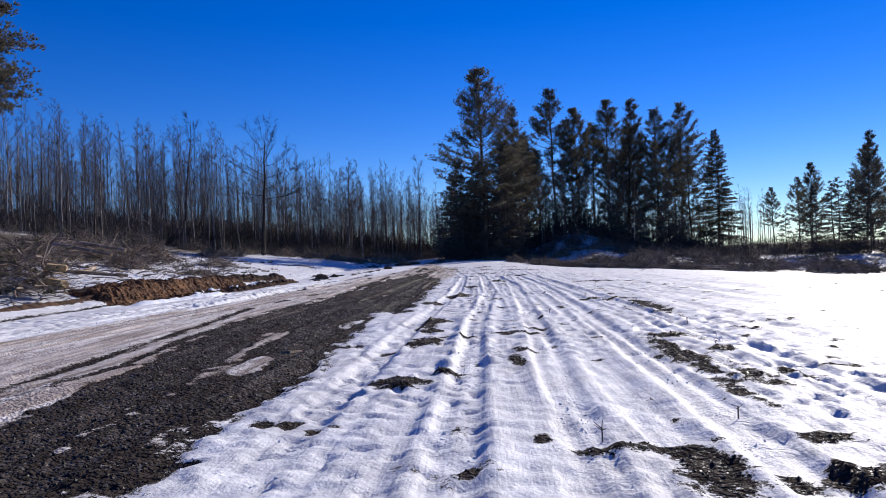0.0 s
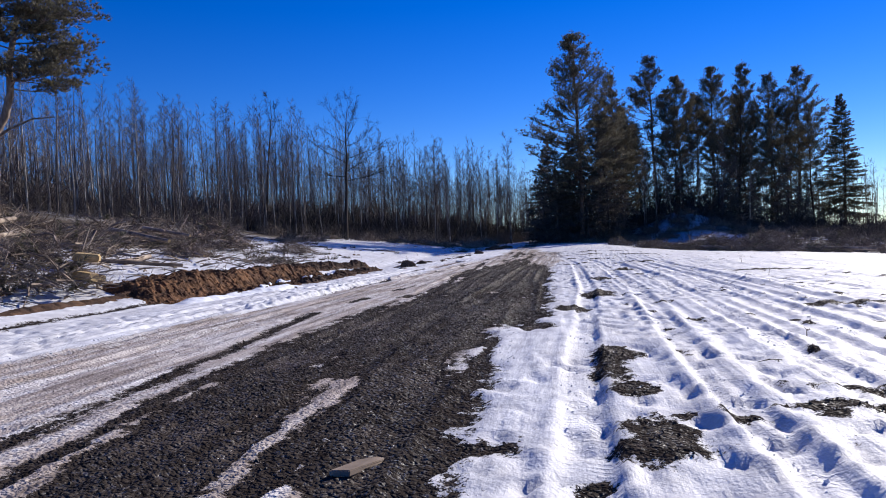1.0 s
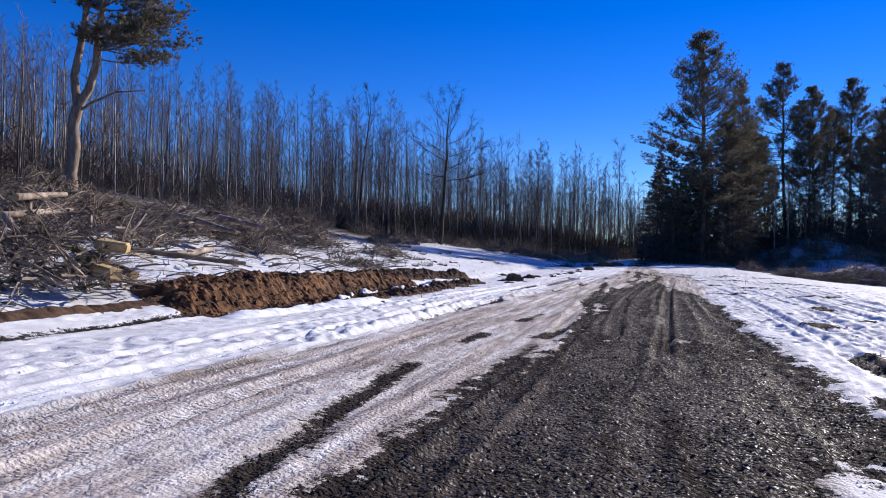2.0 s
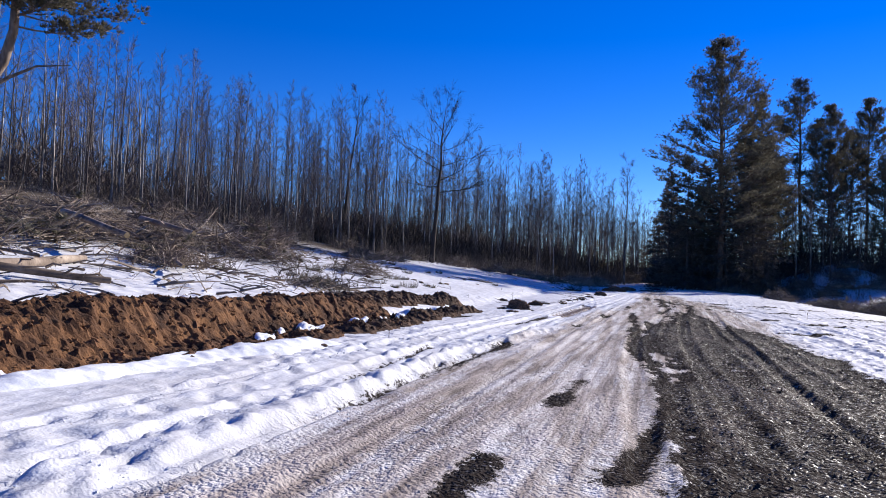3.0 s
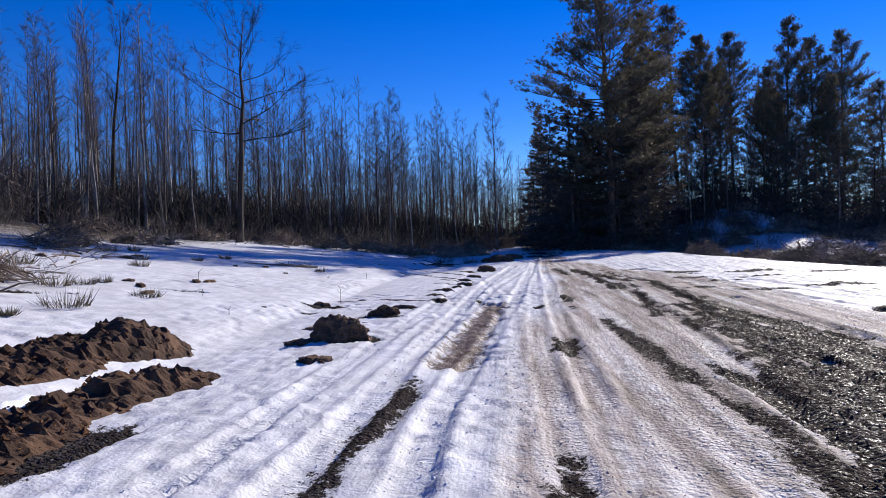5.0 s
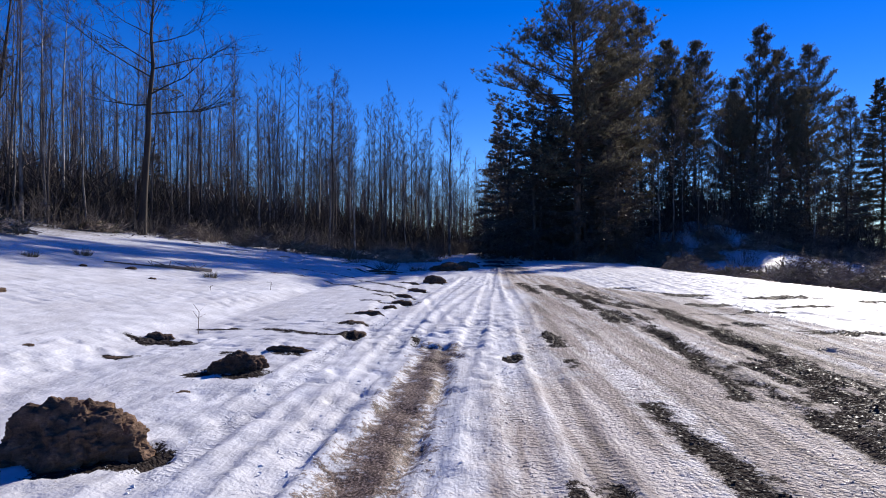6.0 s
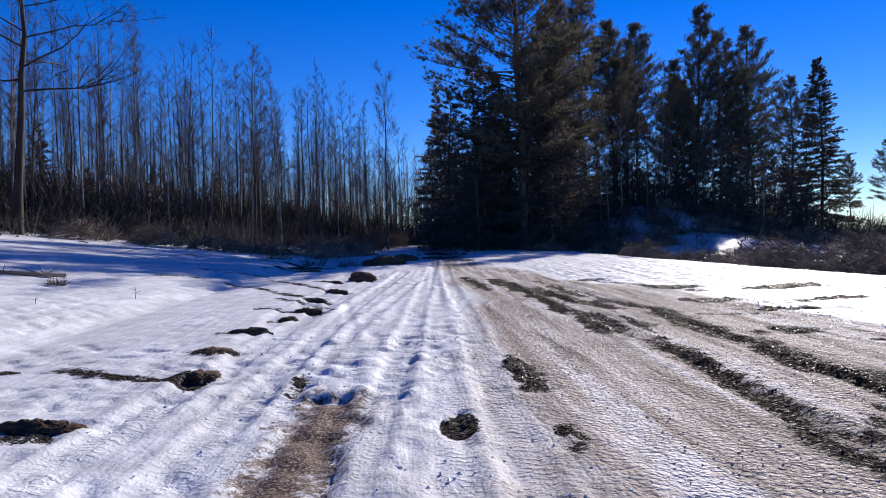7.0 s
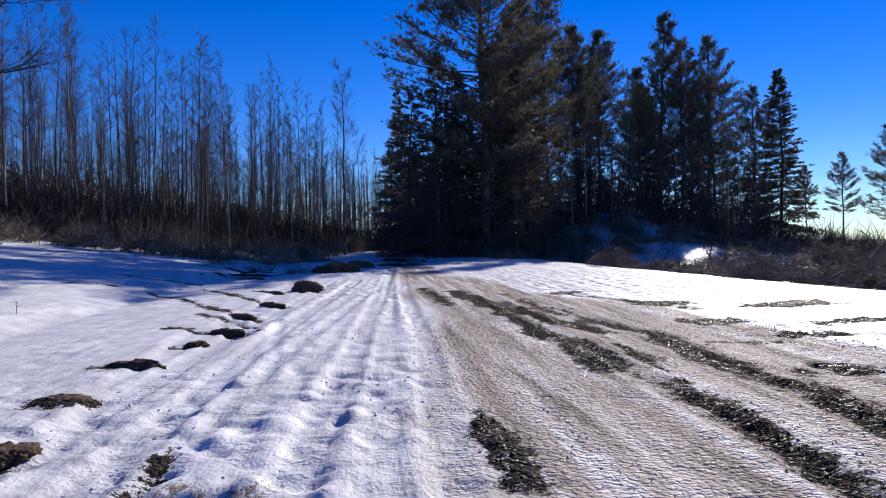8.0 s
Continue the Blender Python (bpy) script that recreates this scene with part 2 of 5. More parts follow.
def ground_fields(x, y):
    """Signed fields of bare mud, slush and brown slush, and the small relief."""
    mud = polygon_inside(x, y, MUD)
    for px, py, rx, ry in PATCHES_NEAR + PATCHES_MID + PATCHES_ROAD + PATCHES_CLOD:
        mud = np.maximum(mud, blob_inside(x, y, px, py, rx, ry))
    for line in STREAKS:
        mud = np.minimum(mud, -2.5 * line_inside(x, y, line, 0.14))
    wob = (fbm(x * 2.3, y * 1.5, 4, 31) - 0.5)
    streaky = fbm(x * 3.0 + 0.2 * y, y * 0.28, 4, 35) - 0.5
    mud = np.minimum(mud, 0.62 + 0.6 * step(-2.6, -1.6, x) - 0.4 * step(44, 52, y))
    mud = np.clip(mud + (0.75 * wob + 0.7 * (fbm(x * 6.0, y * 4.5, 3, 32) - 0.5) + (1.35 + 1.5 * step(17, 9, y) * step(-2.0, -3.0, x)) * streaky * step(-1.0, -2.6, x)) * step(-1.2, 0.3, mud), -2, 2)
    for line in RUTS_DARK:
        mud = np.maximum(mud, np.clip(1.8 * line_inside(x, y, line, 0.12) + 0.55 * (fbm(x * 5.0, y * 1.1, 3, 33) - 0.5), -2, 0.4))
    for line, half in BANDS:
        mud = np.maximum(mud, np.clip(1.4 * line_inside(x, y, line, half) + 0.75 * (fbm(x * 4.0, y * 1.6, 4, 39) - 0.5), -2, 0.6))
    for line in LEDGES:
        mud = np.maximum(mud, np.clip(1.6 * line_inside(x, y, line, 0.1) + 0.5 * (fbm(x * 2.4, y * 4.0, 3, 34) - 0.5), -2, 0.3))
    spots = 1.6 * (gnoise(x * 2.2 + 0.1 * y, y * 1.3, 36) + 0.35 * gnoise(x * 6, y * 4, 37) - 1.09) + 0.25 * (vnoise(x * 0.4, y * 0.2, 38) - 0.5)
    mud = np.maximum(mud, np.clip(spots, -2, 0.3) - 1.5 * step(0.3, -1.0, x - road_shift(y)) - 1.5 * step(66, 74, y) - step(16, 26, x))
    slush = np.clip(polygon_inside(x, y, SLUSH) + 1.1 * (fbm(x * 0.9, y * 0.25, 3, 41) - 0.5), -2, 2)
    brown = np.clip(line_inside(x, y, BROWN, 0.29) + 0.25 * wob, -2, 2)

    u = x - road_shift(y)
    in_mud, in_slush, in_brown = step(-0.16, 0.1, mud), step(-0.3, 0.3, slush), step(-0.1, 0.05, brown)
    near = step(160, 60, np.hypot(x, y - 40))
    snow_side = step(-2.4, 0.2, u)
    crest = lambda n: (1 - np.abs(2 * n - 1)) ** 2
    relief = near * snow_side * (0.05 * (vnoise(u * 1.7, y * 0.10, 51) - 0.5) + 0.035 * (crest(vnoise(u * 2.3, y * 0.07, 52)) - 0.4)
                                 + 0.03 * (crest(vnoise(u * 5.2, y * 0.16, 53)) - 0.4) + 0.022 * (gnoise(u * 7.0 + y * 0.4, y * 1.6, 50) - 0.5))
    cleats = np.sin(6.283 * (y + 0.25 * np.abs(vnoise(u * 3.0, y * 0.05, 58) - 0.5) + 0.3 * vnoise(x * 0.7, y * 0.5, 59)) / 0.31)
    relief = relief + near * snow_side * 0.006 * cleats * step(0.5, 0.66, vnoise(u * 2.1, y * 0.06, 60)) * step(0.3, 0.6, vnoise(u * 1.1, y * 0.5, 64)) * step(45, 20, y)
    relief = relief + near * (1 - snow_side) * (1 - 0.85 * in_slush) * (0.035 * (vnoise(u * 2.6, y * 0.09, 54) - 0.5) + 0.03 * (crest(vnoise(u * 3.6, y * 0.3, 55)) - 0.4)) * step(-12.5, -11, x)
    relief = relief * (1 - 0.6 * step(-9.5, -10.3, x) * step(49, 53, y))
    ledge = np.interp(y, [48, 52, 54.8, 57, 61, 66, 70], [-10.5, -10.05, -9.78, -10.15, -10.45, -10.15, -10.3]) + 0.3 * (fbm(x * 0.3, y * 0.9, 3, 65) - 0.5)
    relief = relief + 0.08 * step(0.16, -0.05, x - ledge) * step(-7.0, -1.0, x - ledge) * step(49, 53, y) * step(84, 70, y)
    lumps = gfbm(x * 4.0, y * 3.2, 4, 61)
    relief = relief + near * (1 - in_mud) * (0.036 - 0.018 * in_slush) * (lumps - 0.5) * (1 - 0.6 * step(-9.5, -10.3, x) * step(49, 53, y)) * (0.35 + 1.5 * step(0.35, 0.65, fbm(x * 0.6, y * 0.35, 2, 63))) * step(-12.2, -10.8, x)
    relief = relief + near * 0.03 * (fbm(x * 0.7, y * 0.5, 2, 62) - 0.5)
    relief = relief + near * in_slush * (1 - in_mud) * (0.022 * (crest(vnoise(u * 4.5, y * 0.12, 56)) - 0.4) + 0.016 * (gnoise(u * 9.0, y * 5.6, 57) - 0.5))
    # broken crusts and kicked-up lumps
    broken = step(0.58, 0.72, gfbm(x * 5.5, y * 4.5, 2, 66)) * step(0.5, 0.66, vnoise(u * 1.8, y * 0.25, 67)) + 0.7 * step(0.6, 0.74, gfbm(x * 3.0, y * 2.4, 3, 68)) * step(0.46, 0.6, vnoise(u * 2.4, y * 0.2, 69))
    relief = relief + near * (1 - in_mud) * (0.026 - 0.008 * in_slush) * (1 - 0.5 * snow_side) * broken * step(-12.5, -11.5, x)
    tread, lat = np.zeros(x.shape), np.zeros(x.shape)
    for line, half, depth in TRACKS:
        inside = line_inside(x, y, line, half)
        bed, lip = step(-0.05, 0.06, inside), step(-0.22, -0.06, inside) * (1 - step(-0.06, 0.02, inside))
        lug = 0.35 + 0.65 * vnoise(x * 0.6, y * 0.35, 77)
        relief = relief - 1.1 * depth * bed * lug + 0.55 * depth * lip * (0.2 + 1.2 * vnoise(x * 4, y * 2.2, 78))
        lat = np.where(bed * lug > tread, line_side(x, y, line), lat)
        tread = np.maximum(tread, bed * lug)
    foot = step(0.6, 0.72, gnoise(x * 3.6 + y * 0.7, y * 2.6, 71)) * step(0.45, 0.6, vnoise(x * 0.5, y * 0.25, 72))
    foot = foot + 0.6 * step(0.6, 0.74, gnoise(x * 6.5 + y, y * 5.0, 73)) * step(0.45, 0.62, vnoise(x * 0.6, y * 0.3, 74))
    relief = relief - 0.042 * foot * (1 - in_mud) * (1 - 0.8 * in_slush) * near
    # thrown-up snow beside the dark rut
    berm = line_inside(x, y, [(-9.3, 22), (-9.05, 26), (-8.95, 31), (-8.75, 36), (-8.4, 40)], 0.3)
    relief = relief + 0.1 * step(-0.05, 0.25, berm + 0.5 * (gfbm(x * 3.5, y * 2.5, 3, 87) - 0.5)) * (0.5 + gfbm(x * 5.0, y * 4.0, 2, 88)) * step(21, 24, y) * step(42, 37, y) * (1 - in_mud)
    relief = relief * (1 - 0.4 * step(44, 50, y) * (1 - in_mud))
    clod = gfbm(x * 6.0, y * 6.0, 3, 81)
    wide = in_mud * step(-0.05, 0.4, mud)
    relief = relief - in_mud * (0.04 - 0.03 * in_slush) * (1 - 1.15 * snow_side) + near * (0.3 * in_mud + 0.7 * wide) * (0.075 * (clod - 0.45) + 0.045 * (gfbm(x * 2.6, y * 2.0, 3, 83) - 0.5)) + wide * 0.06 * (crest(vnoise(u * 2.6, y * 0.12, 82)) - 0.4)
    relief = relief - in_brown * 0.05 + in_brown * 0.04 * (clod - 0.5)
    return mud, slush, brown, tread, lat, relief


# ---- materials ----
def material(name):
    m = bpy.data.materials.new(name)
    m.use_nodes = True
    return m, m.node_tree.nodes, m.node_tree.links, m.node_tree.nodes["Principled BSDF"]


def coords(n, l, kind="Object", scale=(1, 1, 1)):
    tc, mp = n.new("ShaderNodeTexCoord"), n.new("ShaderNodeMapping")
    mp.inputs["Scale"].default_value = scale
    l.new(tc.outputs[kind], mp.inputs["Vector"])
    return mp.outputs["Vector"]


def noise_tex(n, l, vec, scale, detail=4.0, rough=0.55):
    t = n.new("ShaderNodeTexNoise")
    t.inputs["Scale"].default_value, t.inputs["Detail"].default_value, t.inputs["Roughness"].default_value = scale, detail, rough
    l.new(vec, t.inputs["Vector"])
    return t.outputs["Fac"]


def ramp(n, l, fac, stops):
    r = n.new("ShaderNodeValToRGB")
    while len(r.color_ramp.elements) < len(stops):
        r.color_ramp.elements.new(0.5)
    for e, (p, c) in zip(r.color_ramp.elements, stops):
        e.position, e.color = p, (*c, 1) if len(c) == 3 else (c[0], c[0], c[0], 1)
    l.new(fac, r.inputs["Fac"])
    return r.outputs["Color"]


def calc(n, l, op, a, b=None, clamp=False):
    m = n.new("ShaderNodeMath")
    m.operation, m.use_clamp = op, clamp
    for i, v in enumerate((a, b)):
        if v is None:
            continue
        if isinstance(v, (int, float)):
            m.inputs[i].default_value = v
        else:
            l.new(v, m.inputs[i])
    return m.outputs[0]


def mix(n, l, fac, a, b):
    m = n.new("ShaderNodeMix")
    m.data_type = "RGBA"
    for socket, v in ((m.inputs[0], fac), (m.inputs[6], a), (m.inputs[7], b)):
        if isinstance(v, tuple):
            socket.default_value = (*v, 1)
        elif isinstance(v, (int, float)):
            socket.default_value = v
        else:
            l.new(v, socket)
    return m.outputs[2]


def lerp(n, l, fac, a, b):
    m = n.new("ShaderNodeMix")
    m.data_type = "FLOAT"
    for socket, v in ((m.inputs[0], fac), (m.inputs[2], a), (m.inputs[3], b)):
        if isinstance(v, (int, float)):
            socket.default_value = v
        else:
            l.new(v, socket)
    return m.outputs[0]


def bump(n, l, height, strength, distance, normal=None):
    b = n.new("ShaderNodeBump")
    b.inputs["Strength"].default_value, b.inputs["Distance"].default_value = strength, distance
    l.new(height, b.inputs["Height"])
    if normal is not None:
        l.new(normal, b.inputs["Normal"])
    return b.outputs["Normal"]


def ground_material():
    m, n, l, p = material("snow_mud_ground")
    vec = coords(n, l)
    names = {}
    for key in ("mud", "slush", "brown", "tread", "litter", "dirt", "lat", "lane"):
        a = n.new("ShaderNodeAttribute")
        a.attribute_name = key
        names[key] = a.outputs["Fac"]
    big, mid, fine = noise_tex(n, l, vec, 2.6, 6), noise_tex(n, l, vec, 11, 6, 0.65), noise_tex(n, l, vec, 45, 5, 0.65)
    long_vec = coords(n, l, "Object", (1.0, 0.07, 1.0))
    long_n = noise_tex(n, l, long_vec, 4.0, 6, 0.62)

    def mask(field, amp_big, amp_mid, amp_fine, soft):
        v = calc(n, l, "MULTIPLY_ADD", calc(n, l, "SUBTRACT", big, 0.5), amp_big)
        n_last = v.node
        l.new(field, n_last.inputs[2])
        for src, amp in ((mid, amp_mid), (fine, amp_fine)):
            w = calc(n, l, "MULTIPLY_ADD", calc(n, l, "SUBTRACT", src, 0.5), amp)
            l.new(v, w.node.inputs[2])
            v = w
        return calc(n, l, "MULTIPLY_ADD", v, 1.0 / soft, True), v
    def cut(field, amp_big, amp_mid, amp_fine, soft):
        out, v = mask(field, amp_big, amp_mid, amp_fine, soft)
        out.node.inputs[2].default_value = 0.5
        return out
    mud = cut(names["mud"], 0.35, 0.9, 0.6, 0.06)
    slush = cut(names["slush"], 0.7, 0.7, 0.4, 0.5)
    brown = cut(names["brown"], 0.5, 1.1, 0.8, 0.15)
    litter = cut(names["litter"], 0.9, 1.6, 1.0, 0.35)

    # lavender-grey blotches: old dirty snow, with soft shading put into the colour
    snow = ramp(n, l, big, [(0.28, (0.44, 0.445, 0.475)), (0.5, (0.6, 0.605, 0.635)), (0.72, (0.78, 0.78, 0.80))])
    # more grey for old snow, which also stands in for shaded stretches
    old = ramp(n, l, noise_tex(n, l, coords(n, l, "Object", (1.0, 0.3, 1.0)), 1.3, 5, 0.6), [(0.42, (0.0,)), (0.66, (0.55,))])
    snow = mix(n, l, old, snow, (0.47, 0.455, 0.46))
    snow = mix(n, l, ramp(n, l, mid, [(0.5, (0.0,)), (0.72, (0.35,))]), snow, (0.86, 0.865, 0.87))
    speck = ramp(n, l, noise_tex(n, l, vec, 22, 3, 0.7), [(0.62, (0.0,)), (0.7, (1.0,))])
    speck2 = calc(n, l, "MULTIPLY", speck, ramp(n, l, noise_tex(n, l, vec, 0.6, 3), [(0.44, (0.0,)), (0.64, (0.65,))]))
    snow = mix(n, l, speck2, snow, (0.30, 0.25, 0.21))
    ice = ramp(n, l, long_n, [(0.36, (0.17, 0.135, 0.115)), (0.5, (0.40, 0.345, 0.312)), (0.62, (0.64, 0.6, 0.575))])
    ice = mix(n, l, ramp(n, l, fine, [(0.5, (0.0,)), (0.78, (0.4,))]), ice, (0.17, 0.13, 0.105))
    dirty = mix(n, l, ramp(n, l, calc(n, l, "MULTIPLY", long_n, calc(n, l, "ADD", mid, 0.5)), [(0.3, (0.0,)), (0.68, (1.0,))]), (0.085, 0.064, 0.053), (0.42, 0.35, 0.31))
    # pale lengthwise streaks: whiter ice, strengthened to stand in for the sun's glare
    pale = ramp(n, l, noise_tex(n, l, coords(n, l, "Object", (1.0, 0.06, 1.0)), 3.1, 5, 0.6), [(0.47, (0.0,)), (0.6, (0.85,))])
    pale = calc(n, l, "MULTIPLY", pale, ramp(n, l, noise_tex(n, l, vec, 5.0, 5, 0.7), [(0.4, (0.25,)), (0.58, (1.0,))]))
    ice = mix(n, l, calc(n, l, "MULTIPLY", names["dirt"], 0.97, True), ice, dirty)
    ice = mix(n, l, pale, ice, (0.64, 0.62, 0.62))
    mudc = ramp(n, l, mid, [(0.3, (0.015, 0.0115, 0.01)), (0.55, (0.034, 0.0275, 0.0245)), (0.75, (0.078, 0.064, 0.056))])
    bare = mudc
    mudc = mix(n, l, ramp(n, l, big, [(0.5, (0.0,)), (0.7, (0.6,))]), mudc, (0.092, 0.074, 0.064))
    mudc = mix(n, l, ramp(n, l, noise_tex(n, l, coords(n, l, "Object", (1.0, 0.5, 1.0)), 0.9, 5, 0.6), [(0.48, (0.0,)), (0.62, (0.55,))]), mudc, (0.1, 0.08, 0.07))
    mudc = mix(n, l, ramp(n, l, names["mud"], [(0.3, (0.0,)), (0.75, (1.0,))]), bare, mudc)
    browns = ramp(n, l, fine, [(0.43, (0.035, 0.022, 0.015)), (0.52, (0.13, 0.088, 0.066)), (0.62, (0.30, 0.23, 0.19)), (0.74, (0.6, 0.54, 0.5))])
    litterc = ramp(n, l, mid, [(0.3, (0.035, 0.027, 0.02)), (0.6, (0.10, 0.078, 0.057)), (0.8, (0.19, 0.155, 0.12))])
    col = mix(n, l, slush, snow, ice)
    col = mix(n, l, brown, col, browns)
    col = mix(n, l, litter, col, litterc)
    col = mix(n, l, mud, col, mudc)
    l.new(col, p.inputs["Base Color"])
    wet = ramp(n, l, noise_tex(n, l, vec, 24, 4, 0.7), [(0.51, (0.9,)), (0.65, (0.28,))])
    rough = lerp(n, l, slush, 0.6, ramp(n, l, fine, [(0.56, (0.88,)), (0.68, (0.22,))]))
    rough = lerp(n, l, litter, rough, 0.9)
    rough = lerp(n, l, mud, rough, wet)
    l.new(rough, p.inputs["Roughness"])
    glint = ramp(n, l, noise_tex(n, l, vec, 24, 4, 0.7), [(0.51, (0.02,)), (0.65, (0.5,))])
    glint = calc(n, l, "MULTIPLY", glint, ramp(n, l, names["mud"], [(0.2, (0.08,)), (0.5, (1.0,))]))
    l.new(lerp(n, l, mud, lerp(n, l, slush, 0.1, 0.2), glint), p.inputs["Specular IOR Level"])
    # tyre lugs across the wheel lines, grain everywhere
    sep = n.new("ShaderNodeSeparateXYZ")
    l.new(vec, sep.inputs[0])
    across = calc(n, l, "ABSOLUTE", names["lat"])
    skew = calc(n, l, "MULTIPLY_ADD", across, 0.55)
    l.new(sep.outputs["Y"], skew.node.inputs[2])
    jitter = calc(n, l, "MULTIPLY_ADD", calc(n, l, "SUBTRACT", mid, 0.5), 0.09)
    l.new(skew, jitter.node.inputs[2])
    saw = calc(n, l, "FRACT", calc(n, l, "DIVIDE", jitter, 0.085))
    blocks = ramp(n, l, saw, [(0.08, (0.0,)), (0.2, (1.0,)), (0.5, (1.0,)), (0.62, (0.0,))])
    worn = ramp(n, l, noise_tex(n, l, vec, 1.6, 4, 0.6), [(0.4, (0.0,)), (0.55, (1.0,))])
    chips = ramp(n, l, noise_tex(n, l, vec, 17, 2, 0.5), [(0.42, (0.0,)), (0.52, (1.0,))])
    lugs = calc(n, l, "MULTIPLY", calc(n, l, "MULTIPLY", calc(n, l, "MULTIPLY", blocks, chips), worn), names["tread"])
    relief = calc(n, l, "MULTIPLY_ADD", calc(n, l, "MULTIPLY", lugs, lerp(n, l, slush, 0.15, 1.0)), 1.3)
    g = calc(n, l, "MULTIPLY_ADD", fine, 0.75)
    l.new(calc(n, l, "MULTIPLY", mid, 0.4), g.node.inputs[2])
    grain = calc(n, l, "MULTIPLY", g, lerp(n, l, calc(n, l, "MAXIMUM", calc(n, l, "MAXIMUM", slush, mud), brown), 0.18, 0.28))
    l.new(grain, relief.node.inputs[2])
    vor = n.new("ShaderNodeTexVoronoi")
    vor.inputs["Scale"].default_value, vor.inputs["Detail"].default_value = 21.0, 1.0
    warp = n.new("ShaderNodeVectorMath")
    warp.operation = "ADD"
    wn3 = n.new("ShaderNodeTexNoise")
    wn3.inputs["Scale"].default_value = 9.0
    half = n.new("ShaderNodeVectorMath")
    half.operation = "SCALE"
    half.inputs["Scale"].default_value = 0.02
    l.new(vec, wn3.inputs["Vector"])
    l.new(wn3.outputs["Color"], half.inputs[0])
    l.new(vec, warp.inputs[0])
    l.new(half.outputs["Vector"], warp.inputs[1])
    l.new(warp.outputs["Vector"], vor.inputs["Vector"])
    crumb = calc(n, l, "MULTIPLY", calc(n, l, "SUBTRACT", 0.7, vor.outputs["Distance"]), lerp(n, l, mud, lerp(n, l, slush, 0.12, lerp(n, l, names["dirt"], 0.18, 0.72)), 1.0))
    # cleat marks pressed across the lanes of snow
    cell = calc(n, l, "MULTIPLY", names["lane"], 2.7)
    rnd = n.new("ShaderNodeTexWhiteNoise")
    rnd.noise_dimensions = "1D"
    l.new(calc(n, l, "FLOOR", cell), rnd.inputs["W"])
    drift = calc(n, l, "MULTIPLY_ADD", sep.outputs["Y"], 5.6)
    l.new(calc(n, l, "ADD", calc(n, l, "MULTIPLY", rnd.outputs["Value"], 9.0), calc(n, l, "MULTIPLY", big, 0.8)), drift.node.inputs[2])
    pulse = ramp(n, l, calc(n, l, "FRACT", drift), [(0.05, (0.0,)), (0.2, (1.0,)), (0.42, (1.0,)), (0.6, (0.0,))])
    flank = ramp(n, l, calc(n, l, "FRACT", cell), [(0.08, (0.0,)), (0.25, (1.0,)), (0.75, (1.0,)), (0.92, (0.0,))])
    driven = ramp(n, l, noise_tex(n, l, coords(n, l, "Object", (1.0, 0.15, 1.0)), 1.5, 4, 0.6), [(0.47, (0.0,)), (0.57, (1.0,))])
    kept = ramp(n, l, noise_tex(n, l, vec, 3.3, 3, 0.6), [(0.4, (0.1,)), (0.58, (1.0,))])
    cleats = calc(n, l, "MULTIPLY", calc(n, l, "MULTIPLY", pulse, flank), calc(n, l, "MULTIPLY", driven, kept))
    cleats = calc(n, l, "MULTIPLY", cleats, lerp(n, l, calc(n, l, "MAXIMUM", mud, litter), lerp(n, l, slush, 0.05, 0.0), 0.0))
    lines = calc(n, l, "MULTIPLY", noise_tex(n, l, coords(n, l, "Object", (1.0, 0.07, 1.0)), 4.2, 4, 0.6), lerp(n, l, calc(n, l, "MAXIMUM", mud, litter), 0.75, 0.1))
    rel2 = calc(n, l, "ADD", calc(n, l, "ADD", calc(n, l, "ADD", relief, crumb), cleats), lines)
    nrm = bump(n, l, rel2, 0.9, 0.035)
    nrm = bump(n, l, noise_tex(n, l, vec, 40, 2, 0.5), 0.14, 0.006, nrm)
    l.new(nrm, p.inputs["Normal"])
    return m


def rough_material(name, stops, scale, fine=30, rough=0.9, strength=0.6, dist=0.02, stretch=(1, 1, 1), vary=0.0):
    m, n, l, p = material(name)
    vec = coords(n, l, "Object", stretch)
    a, b = noise_tex(n, l, vec, scale, 6, 0.65), noise_tex(n, l, vec, fine, 4, 0.6)
    col = ramp(n, l, a, stops)
    col = mix(n, l, ramp(n, l, b, [(0.4, (0.0,)), (0.8, (0.45,))]), col, tuple(c * 0.45 for c in stops[0][1]))
    if vary:
        info, hsv = n.new("ShaderNodeObjectInfo"), n.new("ShaderNodeHueSaturation")
        l.new(calc(n, l, "MULTIPLY_ADD", info.outputs["Random"], vary), hsv.inputs["Value"])
        hsv.inputs["Value"].links[0].from_node.inputs[2].default_value = 1 - vary / 2
        l.new(col, hsv.inputs["Color"])
        col = hsv.outputs["Color"]
    l.new(col, p.inputs["Base Color"])
    p.inputs["Roughness"].default_value = rough
    p.inputs["Specular IOR Level"].default_value = 0.25
    both = calc(n, l, "MULTIPLY_ADD", b, 0.4)
    l.new(a, both.node.inputs[2])
    l.new(bump(n, l, both, strength, dist), p.inputs["Normal"])
    return m


